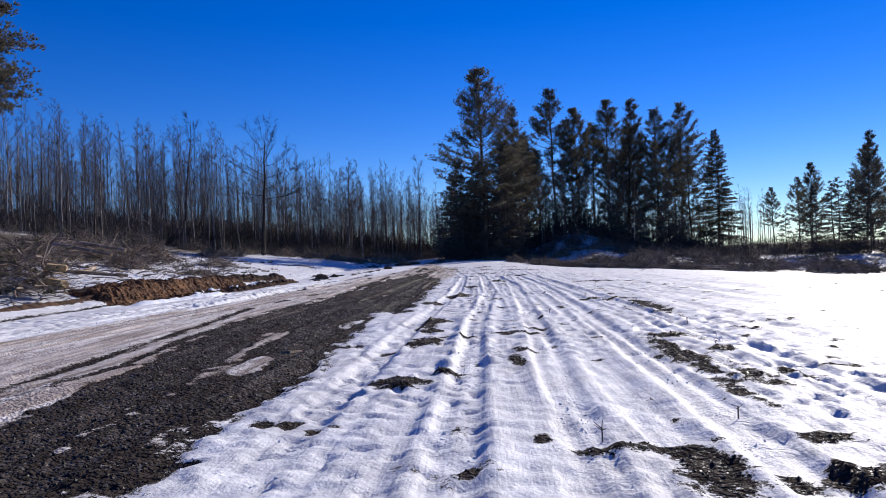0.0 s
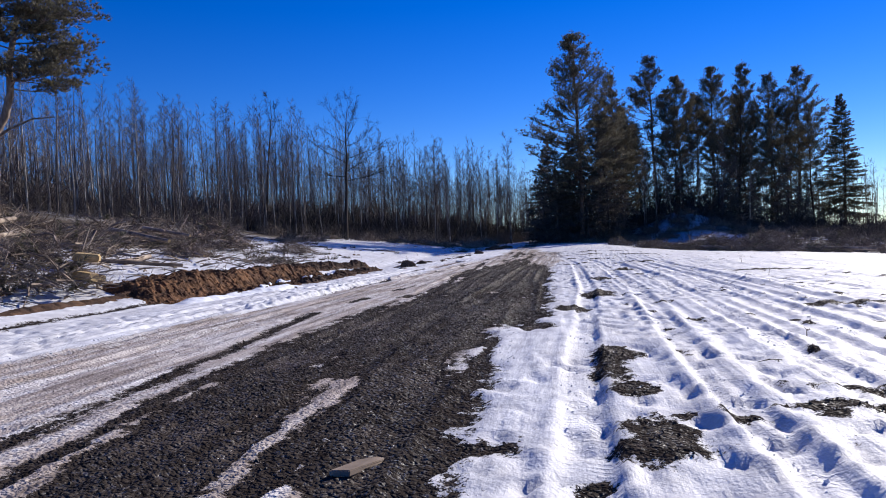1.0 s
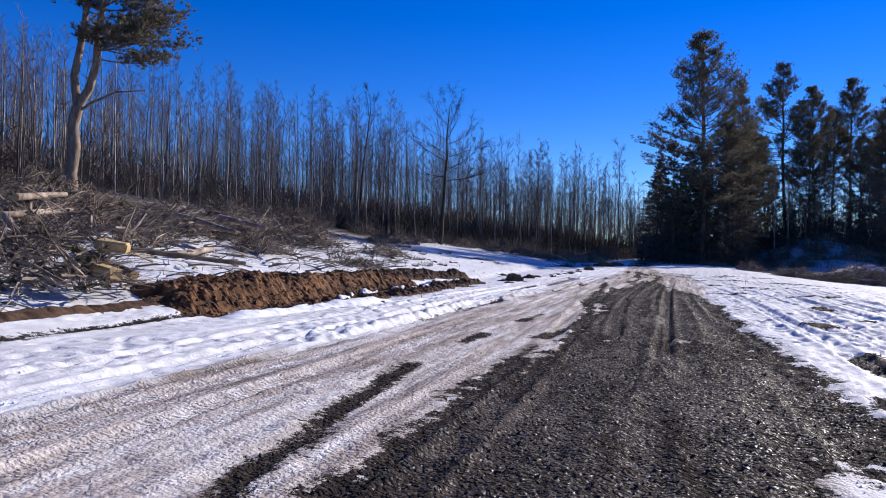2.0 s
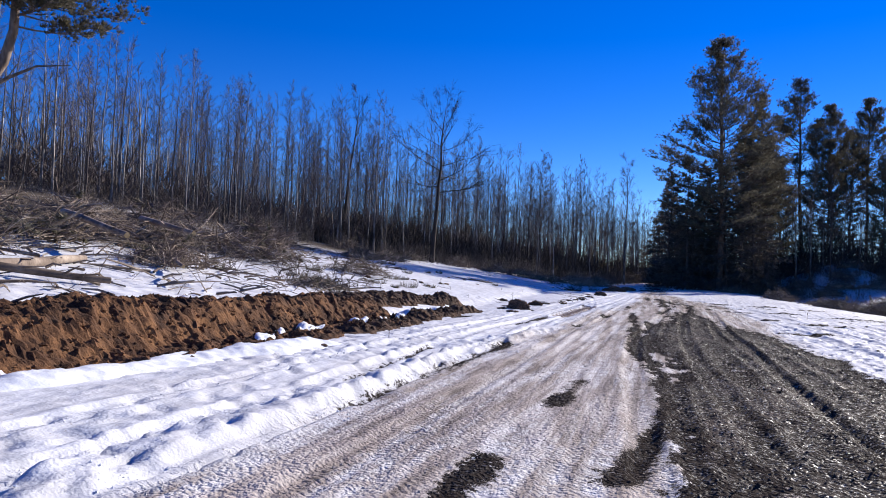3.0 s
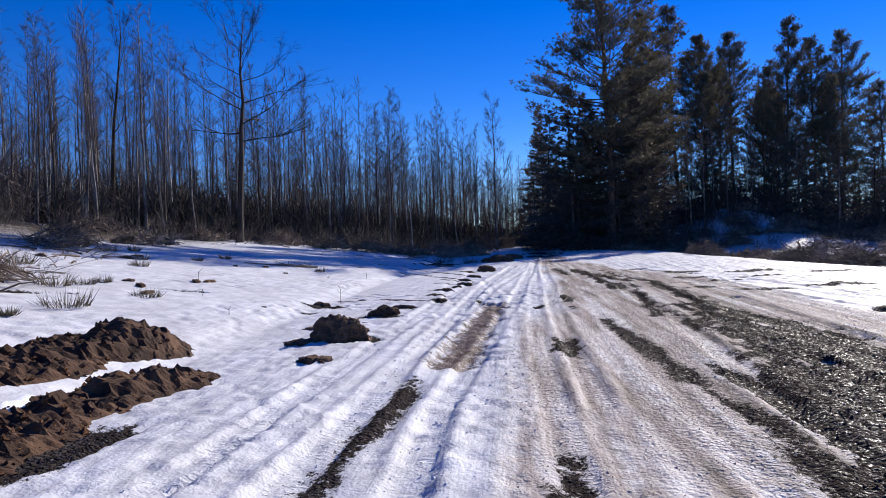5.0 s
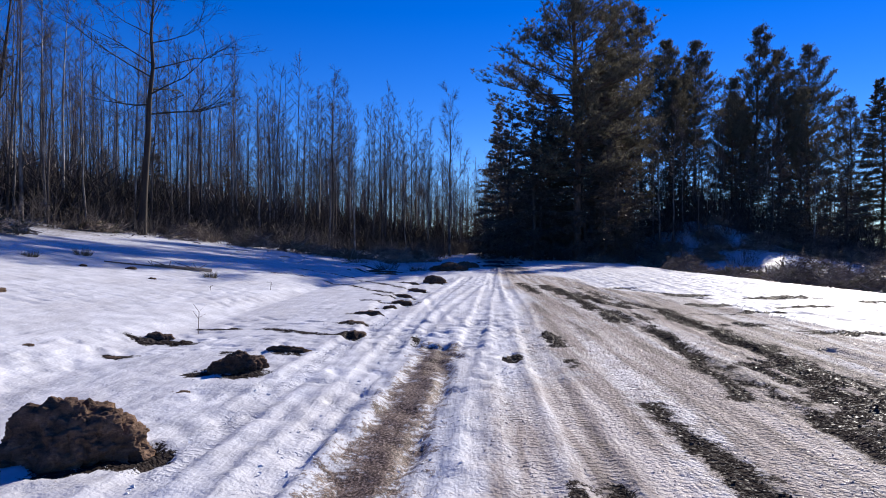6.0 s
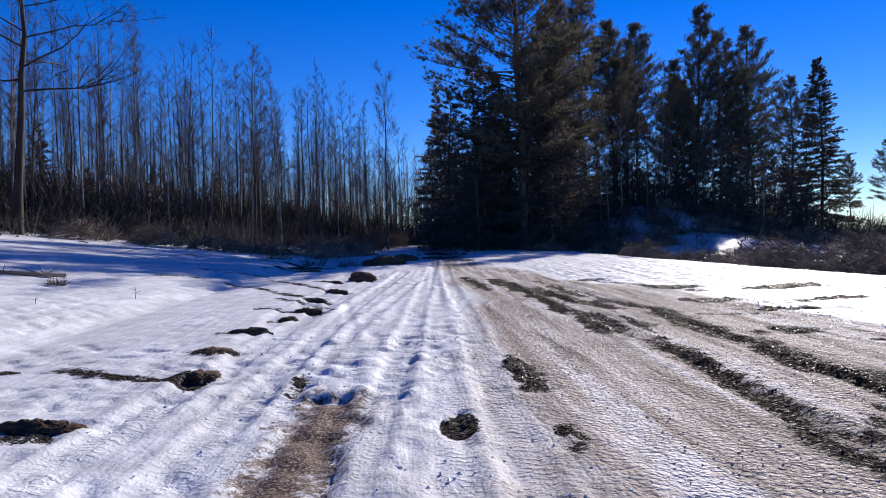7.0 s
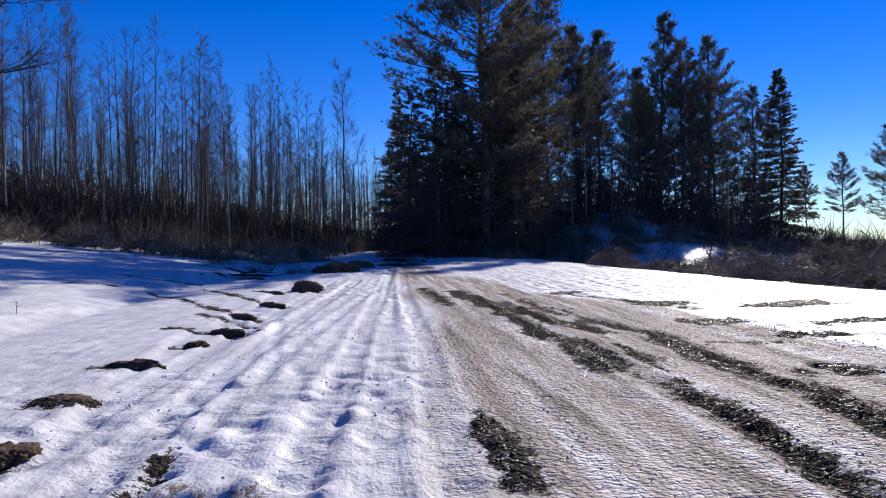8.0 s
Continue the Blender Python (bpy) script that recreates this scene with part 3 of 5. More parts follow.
def foliage_material(name, dark, light):
    m, n, l, p = material(name)
    geo, info = n.new("ShaderNodeNewGeometry"), n.new("ShaderNodeObjectInfo")
    col = ramp(n, l, geo.outputs["Random Per Island"], [(0.0, dark), (1.0, light)])
    hsv = n.new("ShaderNodeHueSaturation")
    l.new(calc(n, l, "MULTIPLY_ADD", info.outputs["Random"], 0.4), hsv.inputs["Value"])
    hsv.inputs["Value"].links[0].from_node.inputs[2].default_value = 0.8
    l.new(col, hsv.inputs["Color"])
    l.new(hsv.outputs["Color"], p.inputs["Base Color"])
    p.inputs["Roughness"].default_value = 0.65
    p.inputs["Specular IOR Level"].default_value = 0.25
    through_leaf, both = n.new("ShaderNodeBsdfTranslucent"), n.new("ShaderNodeMixShader")
    l.new(hsv.outputs["Color"], through_leaf.inputs["Color"])
    both.inputs[0].default_value = 0.3
    l.new(p.outputs[0], both.inputs[1])
    l.new(through_leaf.outputs[0], both.inputs[2])
    l.new(both.outputs[0], n["Material Output"].inputs["Surface"])
    return m


GROUND = ground_material()
SOIL = rough_material("bank_soil", [(0.36, (0.04, 0.019, 0.011)), (0.52, (0.125, 0.058, 0.026)), (0.72, (0.3, 0.145, 0.06))], 2.0, 28, 0.95, 1.0, 0.05)
DEEP_SOIL = rough_material("turned_soil", [(0.34, (0.028, 0.015, 0.01)), (0.52, (0.08, 0.043, 0.026)), (0.74, (0.19, 0.105, 0.057))], 2.4, 30, 0.95, 1.0, 0.04)
DARK_SOIL = rough_material("clod_soil", [(0.3, (0.055, 0.034, 0.023)), (0.55, (0.16, 0.098, 0.064)), (0.75, (0.3, 0.19, 0.125))], 5.0, 35, 0.95, 1.0, 0.03, vary=0.4)
WET_MUD = rough_material("wet_mud", [(0.3, (0.018, 0.014, 0.012)), (0.55, (0.036, 0.029, 0.026)), (0.75, (0.065, 0.054, 0.048))], 6.0, 40, 0.7, 0.6, 0.01)
ICE = rough_material("dirty_ice", [(0.3, (0.28, 0.23, 0.195)), (0.5, (0.4, 0.35, 0.32)), (0.7, (0.55, 0.52, 0.5))], 2.2, 30, 0.55, 0.5, 0.01)
SNOW = rough_material("old_snow", [(0.3, (0.74, 0.76, 0.8)), (0.7, (0.87, 0.88, 0.9))], 4.0, 40, 0.55, 0.5, 0.02)
BARK_PALE = rough_material("aspen_bark", [(0.38, (0.07, 0.06, 0.053)), (0.52, (0.22, 0.2, 0.18)), (0.7, (0.55, 0.52, 0.48))], 2.5, 14, 0.85, 0.5, 0.02, (1, 1, 0.35), 0.7)
BARK_GREY = rough_material("maple_bark", [(0.3, (0.045, 0.036, 0.03)), (0.55, (0.11, 0.09, 0.077)), (0.75, (0.20, 0.17, 0.145))], 4.0, 22, 0.9, 0.7, 0.02, (1, 1, 0.2), 0.5)
# maple bark darkened to stand in for backlit shade on trunks and thicket
BARK_BACKLIT = rough_material("backlit_bark", [(0.3, (0.025, 0.02, 0.017)), (0.55, (0.06, 0.048, 0.04)), (0.75, (0.11, 0.09, 0.075))], 4.0, 22, 0.9, 0.7, 0.02, (1, 1, 0.2))
BARK_PINE = rough_material("pine_bark", [(0.3, (0.045, 0.033, 0.026)), (0.52, (0.12, 0.083, 0.06)), (0.75, (0.24, 0.175, 0.13))], 5.0, 20, 0.95, 0.9, 0.03, (1, 1, 0.3), 0.3)
BARK_WARM = rough_material("old_pine_bark", [(0.3, (0.09, 0.066, 0.052)), (0.52, (0.22, 0.165, 0.13)), (0.75, (0.42, 0.34, 0.28))], 5.0, 20, 0.95, 0.9, 0.03, (1, 1, 0.3))
TWIG = rough_material("bare_twigs", [(0.3, (0.085, 0.066, 0.06)), (0.6, (0.17, 0.137, 0.125)), (0.8, (0.26, 0.215, 0.195))], 3.0, 20, 0.85, 0.3, 0.01, vary=0.4)
STICK = rough_material("dead_sticks", [(0.34, (0.085, 0.063, 0.05)), (0.5, (0.21, 0.16, 0.125)), (0.7, (0.5, 0.42, 0.33))], 1.2, 20, 0.9, 0.4, 0.01, vary=0.4)
CUT_WOOD = rough_material("cut_wood", [(0.3, (0.33, 0.22, 0.10)), (0.6, (0.52, 0.37, 0.18)), (0.8, (0.62, 0.47, 0.26))], 6.0, 30, 0.7, 0.3, 0.01)
GRASS = rough_material("dry_grass", [(0.3, (0.07, 0.055, 0.035)), (0.6, (0.17, 0.14, 0.085)), (0.8, (0.27, 0.23, 0.15))], 4.0, 20, 0.9, 0.2, 0.01, vary=0.3)
# both needle colours are lifted to stand in for hazy glare over the trees
NEEDLE = foliage_material("pine_needles", (0.068, 0.064, 0.048), (0.18, 0.16, 0.11))
SPRUCE = foliage_material("spruce_needles", (0.07, 0.06, 0.052), (0.17, 0.142, 0.118))


# ---- building helpers ----
def link_mesh(name, verts, faces, mat, parent=None, label="", smooth=False):
    me = bpy.data.meshes.new(name)
    me.from_pydata(verts, [], faces)
    me.materials.append(mat)
    if smooth:
        me.polygons.foreach_set("use_smooth", [True] * len(me.polygons))
    me.update()
    ob = new(name, me)
    if parent is not None:
        ob.parent = parent
    if label:
        tagged(ob, label)
    return ob


class Shape:
    """Vertices and faces gathered piece by piece."""

    def __init__(self):
        self.v, self.f = [], []

    def tube(self, pts, radii, sides=5, cap=False):
        base = len(self.v)
        k = len(pts)
        for i, p in enumerate(pts):
            d = (pts[min(i + 1, k - 1)] - pts[max(i - 1, 0)])
            d = d.normalized() if d.length > 1e-6 else Vector((0, 0, 1))
            side = d.cross(Vector((0.31, 0.87, 0.37)))
            if side.length < 0.05:
                side = d.cross(Vector((1, 0, 0)))
            side.normalize()
            up = d.cross(side)
            for s in range(sides):
                a = 2 * math.pi * s / sides
                self.v.append(tuple(p + (side * math.cos(a) + up * math.sin(a)) * radii[i]))
        for i in range(k - 1):
            for s in range(sides):
                a, b = base + i * sides + s, base + i * sides + (s + 1) % sides
                self.f.append((a, b, b + sides, a + sides))
        if cap:
            self.f.append(tuple(base + s for s in range(sides))[::-1])
            self.f.append(tuple(base + (k - 1) * sides + s for s in range(sides)))

    def blade(self, a, b, width, rng):
        d = b - a
        side = d.cross(Vector((rng.uniform(-1, 1), rng.uniform(-1, 1), rng.uniform(-1, 1))))
        if side.length < 1e-5:
            return
        side = side.normalized() * width
        i = len(self.v)
        self.v += [tuple(a + side), tuple(a - side), tuple(b)]
        self.f += [(i, i + 1, i + 2)]

    def link(self, name, mat, parent=None, label="", smooth=False):
        return link_mesh(name, self.v, self.f, mat, parent, label, smooth)


def heading(az, el):
    return Vector((math.cos(az) * math.cos(el), math.sin(az) * math.cos(el), math.sin(el)))


# ---- the ground, one sheet to the horizon ----
def spaced(lo, hi, fine, out_lo, out_hi):
    mid = np.arange(lo, hi + fine / 2, fine)
    def grow(start, stop):
        vals, s, p = [], fine, start
        sign = 1 if stop > start else -1
        while sign * (stop - p) > 0:
            s = min(s * (1.05 if s < 0.6 else 1.16), 90)
            p += sign * s
            vals.append(p)
        return vals
    return np.array(grow(lo, out_lo)[::-1] + list(mid) + grow(hi, out_hi))


def build_ground():
    xs, ys = spaced(-14.2, 4.6, 0.052, -1500, 1500), spaced(2.6, 72.0, 0.078, -700, 2400)
    close = lambda y: (3.4 < y < 8.0) or (53.2 < y < 58.0)
    ys = np.sort(np.concatenate([ys, [y + 0.039 for y in ys if close(y)]]))
    gx, gy = np.meshgrid(xs, ys)
    x, y = gx.ravel(), gy.ravel()
    mud, slush, brown, tread, lat, relief = ground_fields(x, y)
    z = terrain(x, y) + relief
    litter = -1.0 + 1.25 * step(-17, -30, x) + 0.5 * step(-14.6, -16.6, x) * step(54, 44, y) + 1.1 * step(88, 112, y) * step(-11, -20, x) \
        + (0.94 - 0.2 * step(100, 86, y) - 0.06 * np.exp(-((x - 13) / 7) ** 2 - ((y - 110) / 12) ** 2)) * step(69, 80, y + 0.12 * x) * step(5, 11, x) + 0.9 * step(126, 150, y)
    litter = litter + (0.7 + 1.1 * step(66, 78, y) * step(4, 10, x)) * (fbm(x / 3.0, y / 3.0, 4, 91) - 0.5)
    nx, ny = len(xs), len(ys)
    i = np.arange(nx * ny).reshape(ny, nx)
    quads = np.stack([i[:-1, :-1], i[:-1, 1:], i[1:, 1:], i[1:, :-1]], -1).reshape(-1, 4)
    me = bpy.data.meshes.new("ground")
    me.vertices.add(nx * ny)
    me.vertices.foreach_set("co", np.stack([x, y, z], -1).ravel())
    me.loops.add(quads.size)
    me.loops.foreach_set("vertex_index", quads.ravel())
    me.polygons.add(len(quads))
    me.polygons.foreach_set("loop_start", np.arange(0, quads.size, 4))
    me.polygons.foreach_set("use_smooth", np.ones(len(quads), bool))
    dirt = step(34, 54, y) * (0.6 + 0.8 * fbm(x * 0.8, y * 0.15, 3, 95))
    dirt = np.maximum(dirt, 0.1 + 0.9 * fbm(x * 0.9, y * 0.12, 3, 96))
    dirt = dirt * (1 - 0.75 * step(-6.3, -7.4, x) * step(30, 38, y))
    dirt = np.maximum(dirt, 0.9 * step(-5.6, -4.6, x) * step(-1.2, -2.4, x) * step(56, 48, y))
    for key, vals in (("mud", mud), ("slush", slush), ("brown", brown), ("tread", tread), ("litter", litter), ("dirt", dirt), ("lat", lat), ("lane", x - road_shift(y))):
        a = me.attributes.new(key, "FLOAT", "POINT")
        a.data.foreach_set("value", vals.astype(np.float32))
    me.materials.append(GROUND)
    me.update(calc_edges=True)
    return tagged(new("ground", me), "rutted melting snow, dirty slush and wet dark mud clearing", "ground", kind="structure")


build_ground()


def crumbs(name, label, category, mat, count, seed, size, box, wanted):
    """Small lumps lying on the ground, too many to count."""
    rng = np.random.default_rng(seed)
    x, y = rng.uniform(box[0], box[1], count * 6), rng.uniform(box[2], box[3], count * 6)
    mud, slush, brown, tread, lat, relief = ground_fields(x, y)
    keep = np.flatnonzero(wanted(x, y, mud, slush, tread))[:count]
    x, y, z = x[keep], y[keep], (terrain(x, y) + relief)[keep]
    k = len(keep)
    s = size[0] + (size[1] - size[0]) * rng.random(k) ** 2.5
    unit = np.array([(1, 0, 0), (0, 1, 0), (-1, 0, 0), (0, -1, 0), (0, 0, 1), (0, 0, -1)], float)
    co = unit[None] * (s[:, None, None] * rng.uniform(0.55, 1.25, (k, 6, 3)) * np.array([1, 1, 0.75])) + rng.normal(0, 0.25, (k, 6, 3)) * s[:, None, None]
    turn = rng.uniform(0, 6.28, k)
    cs, sn = np.cos(turn)[:, None], np.sin(turn)[:, None]
    px, py = co[:, :, 0] * cs - co[:, :, 1] * sn + x[:, None], co[:, :, 0] * sn + co[:, :, 1] * cs + y[:, None]
    pz = co[:, :, 2] + z[:, None] + 0.2 * s[:, None]
    tri = np.array([(0, 1, 4), (1, 2, 4), (2, 3, 4), (3, 0, 4), (1, 0, 5), (2, 1, 5), (3, 2, 5), (0, 3, 5)])
    faces = (tri[None] + 6 * np.arange(k)[:, None, None]).reshape(-1, 3)
    ob = link_mesh(name, np.stack([px, py, pz], -1).reshape(-1, 3).tolist(), faces.tolist(), mat)
    return tagged(ob, label, category, kind="stuff")


crumbs("mud_crumbs", "small dark clods churned up in the wet mud", "mud", WET_MUD, 24000, 5, (0.005, 0.02), (-7.0, 4.5, 3.0, 60.0),
       lambda x, y, mud, slush, tread: (mud > 0.02) & (vnoise(x * 1.4, y * 1.1, 301) > 0.33))
crumbs("snow_crumbs", "small lumps of refrozen snow along the wheel ruts", "snow", SNOW, 9000, 6, (0.004, 0.02), (-12.0, 4.5, 3.0, 62.0),
       lambda x, y, mud, slush, tread: (mud < -0.1) & (slush < 0.3) & (vnoise(x * 1.9, y * 0.8, 302) > 0.5) & ((tread > 0.05) | (slush > -0.7)))
crumbs("slush_crumbs", "grey brown grains of wet ice on the road", "slush", ICE, 16000, 7, (0.004, 0.013), (-9.5, -0.8, 4.0, 64.0),
       lambda x, y, mud, slush, tread: (mud < 0.0) & (slush > 0.0) & (vnoise(x * 2.6, y * 0.7, 303) > 0.45))


# ---- heaps of earth along the edge of the road ----
def ridge(name, label, line, half, height, mat, seed, fine=0.05, chunky=1.0, category="earth bank"):
    """A long heap of clumpy soil over the land, sinking into the ground at its rim."""
    pts = [Vector((a, b, 0)) for a, b in line]
    length = sum((q - p).length for p, q in zip(pts, pts[1:]))
    nu, nv = int(length / fine), int(2 * half / fine)
    cum = np.concatenate([[0], np.cumsum([(q - p).length for p, q in zip(pts, pts[1:])])])
    s = np.linspace(0, length, nu)
    cx, cy = np.interp(s, cum, [p.x for p in pts]), np.interp(s, cum, [p.y for p in pts])
    tx, ty = np.gradient(cx), np.gradient(cy)
    norm = np.hypot(tx, ty)
    v = np.linspace(-1.25, 1.25, nv)
    x = cx[:, None] + (ty / norm)[:, None] * v[None] * half
    y = cy[:, None] - (tx / norm)[:, None] * v[None] * half
    ends = np.minimum(step(0, 1.4, s), step(0, 1.4, length - s))[:, None]
    wave = 0.45 + 1.1 * fbm(x * 0.8, y * 0.8, 3, seed)
    rim = np.abs(v)[None] + 0.95 * (fbm(x * 1.3, y * 1.3, 5, seed + 3) - 0.5)
    prof = np.clip(1 - rim ** 2, -0.6, 1) * ends - 0.35 * (1 - ends)
    wx, wy = x + 0.5 * (fbm(x * 2.1 + 7, y * 2.1, 3, seed + 13) - 0.5), y + 0.5 * (fbm(x * 2.1, y * 2.1 + 5, 3, seed + 14) - 0.5)
    c30, s30 = 0.86, 0.5
    rx, ry = wx * c30 - wy * s30, wx * s30 + wy * c30
    lump = 1 - np.abs(2 * fbm(rx * 2.3, ry * 2.3, 3, seed + 8) - 1)
    rough = 0.22 * (fbm(rx * 1.1, ry * 1.1, 3, seed + 7) - 0.5) + 0.1 * (lump - 0.75) + 0.24 * (gfbm(rx * 3.6, ry * 3.6, 4, seed + 9) - 0.5) + 0.15 * (gfbm(wx * 10.0, wy * 10.0, 2, seed + 11) - 0.5)
    z = terrain(x.ravel(), y.ravel()).reshape(x.shape) + height * wave * prof + chunky * rough * np.clip(prof + 0.25, 0, 1) - 0.03
    i = np.arange(nu * nv).reshape(nu, nv)
    quads = np.stack([i[:-1, :-1], i[1:, :-1], i[1:, 1:], i[:-1, 1:]], -1).reshape(-1, 4)
    ob = link_mesh(name, np.stack([x.ravel(), y.ravel(), z.ravel()], -1).tolist(), quads.tolist(), mat, smooth=chunky < 0.5)
    return tagged(ob, label, category)


ridge("dirt_bank", "orange brown scraped earth bank above the snowy road edge", [(-14.2, 24.0), (-13.8, 27), (-13.55, 30), (-13.3, 34), (-13.5, 37.5), (-13.9, 40)], 1.15, 0.2, SOIL, 201)
ridge("dirt_bank", "crumbly dark brown earth ridge at the top of the bank", [(-14.5, 37.5), (-14.7, 41.5), (-14.5, 44.5), (-14.0, 47.4), (-12.6, 47.6)], 0.75, 0.27, DEEP_SOIL, 231)
ridge("dirt_bank", "dark brown broken earth berm beside the snowy track", [(-12.5, 33.5), (-12.4, 37), (-12.6, 40), (-12.85, 42.5), (-12.75, 45), (-12.1, 46.8)], 0.6, 0.24, DEEP_SOIL, 261)
ridge("dirt_bank", "low line of dark scraped earth under the bank", [(-14.6, 17.0), (-14.5, 20.0), (-14.5, 23.0), (-13.9, 26.0)], 0.3, 0.1, DEEP_SOIL, 281, 0.05, 0.45)
ridge("dirt_bank", "reddish brown churned earth heap below the slash pile", [(-19.6, 18.0), (-18.0, 20.6), (-17.0, 22.6), (-16.6, 23.6)], 0.8, 0.4, DEEP_SOIL, 291)


def bank_crumbs():
    rng, sh = random.Random(31), Shape()
    lines = [([(-14.0, 24.5), (-13.5, 30), (-13.4, 38)], 1.2, 2600), ([(-14.5, 37), (-14.6, 42), (-13.9, 47.5)], 0.7, 1000), ([(-12.5, 34.5), (-12.5, 40), (-12.5, 46)], 0.6, 1000)]
    tree = bpy.context.evaluated_depsgraph_get()
    for line, half, count in lines:
        for k in range(count):
            seg = rng.randrange(len(line) - 1)
            f = rng.random()
            x = line[seg][0] * (1 - f) + line[seg + 1][0] * f + rng.uniform(-half, half)
            y = line[seg][1] * (1 - f) + line[seg + 1][1] * f
            hit, place, normal, index, ob, mat = scene.ray_cast(tree, Vector((x, y, 4.0)), Vector((0, 0, -1)))
            if not hit or not ob.name.startswith("dirt_bank"):
                continue
            r = 0.01 + 0.04 * rng.random() ** 3
            i = len(sh.v)
            for d in ((1, 0, 0), (0, 1, 0), (-1, 0, 0), (0, -1, 0), (0, 0, 1), (0, 0, -1)):
                sh.v.append(tuple(place + Vector((d[0] + rng.uniform(-0.4, 0.4), d[1] + rng.uniform(-0.4, 0.4), d[2] + rng.uniform(-0.3, 0.3) + 0.2)) * r))
            for a, e, g in ((0, 1, 4), (1, 2, 4), (2, 3, 4), (3, 0, 4), (1, 0, 5), (2, 1, 5), (3, 2, 5), (0, 3, 5)):
                sh.f.append((i + a, i + e, i + g))
    tagged(sh.link("soil_crumbs", SOIL), "loose crumbs of brown soil on the earth bank", "soil", kind="stuff")


bpy.context.view_layer.update()
bank_crumbs()
ridge("snow_bank", "rounded shelf of old snow below the earth bank", [(-12.7, 24.5), (-12.45, 27.0), (-12.2, 29.5), (-11.9, 31.4), (-11.6, 32.8)], 0.5, 0.15, SNOW, 311, 0.05, 0.3, "snow")


def snow_patch(x, y, w, d, seed):
    """A leftover of snow lying over the earth bank, following its shape."""
    tree = bpy.context.evaluated_depsgraph_get()
    verts, faces, n, m = [], [], 13, 19
    for a in range(n):
        for e in range(m):
            s, t = 2 * a / (n - 1) - 1, 2 * e / (m - 1) - 1
            px, py = x + 1.2 * s * w, y + 1.2 * t * d
            hit, place, normal, index, ob, mat = scene.ray_cast(tree, Vector((px, py, 4.0)), Vector((0, 0, -1)))
            rim = 1 - s * s - t * t + 0.9 * noise.noise(Vector((px * 3.5, py * 3.5, seed)))
            verts.append((px, py, place.z + min(max(0.12 * rim, -0.08), 0.05)))
    for a in range(n - 1):
        for e in range(m - 1):
            faces.append((a * m + e, (a + 1) * m + e, (a + 1) * m + e + 1, a * m + e + 1))
    return verts, faces


def snow_patches():
    shapes = [snow_patch(*row) for row in ((-12.8, 33.2, 0.16, 0.5, 1), (-12.65, 35.5, 0.15, 0.4, 2), (-12.6, 37.0, 0.1, 0.2, 3), (-12.5, 38.0, 0.12, 0.25, 4), (-12.8, 31.3, 0.12, 0.3, 5),
                                           (-13.15, 40.2, 0.25, 0.9, 6), (-13.25, 43.0, 0.25, 0.9, 7), (-13.0, 32.2, 0.08, 0.2, 8))]
    for verts, faces in shapes:
        tagged(link_mesh("snow_patch", verts, faces, SNOW, smooth=True), "small leftover of white snow on brown soil", "snow", "snow leftovers on the earth bank")


snow_patches()


def random_places(count, seed, box):
    rng = random.Random(seed)
    return [(rng.uniform(box[0], box[1]), rng.uniform(box[2], box[3])) for k in range(count)]


def clod_mesh(seed, flat):
    bm = bmesh.new()
    bmesh.ops.create_icosphere(bm, subdivisions=6 if seed < 3 else 5, radius=1.0)
    off = Vector((seed * 3.7, seed * 1.9, 0))
    for v in bm.verts:
        d = v.co.normalized()
        d = Vector((d.x, d.y, d.z * 0.55))
        k = 0.82 + 0.26 * noise.noise(d * 1.3 + off) + 0.16 * noise.noise(d * 3.1 + off) + 0.12 * noise.noise(d * 7 + off) + 0.07 * noise.noise(d * 14 + off) + 0.045 * noise.noise(d * 27 + off) + 0.03 * noise.noise(d * 50 + off)
        v.co = v.co.normalized() * k
        v.co.z *= flat
    me = bpy.data.meshes.new("earth_clod")
    bm.to_mesh(me)
    bm.free()
    me.polygons.foreach_set("use_smooth", [True] * len(me.polygons))
    me.materials.append(DARK_SOIL)
    return me


CLOD_MESHES = [clod_mesh(k, f) for k, f in ((1, 1.0), (2, 1.0), (3, 1.0), (4, 1.0))]


def clod(x, y, w, d, h, k, turn=0.0, label="dark brown frozen earth clod in the snow"):
    ob = new("earth_clod", CLOD_MESHES[k % 4])
    ob.matrix_world = pose(x, y, gz(x, y) - (0.12 * h if h < 0.2 else -0.02), 0, 0, turn) @ Matrix.Diagonal((w, d, h, 1))
    return tagged(ob, label, "earth clod", "earth clods along the track")


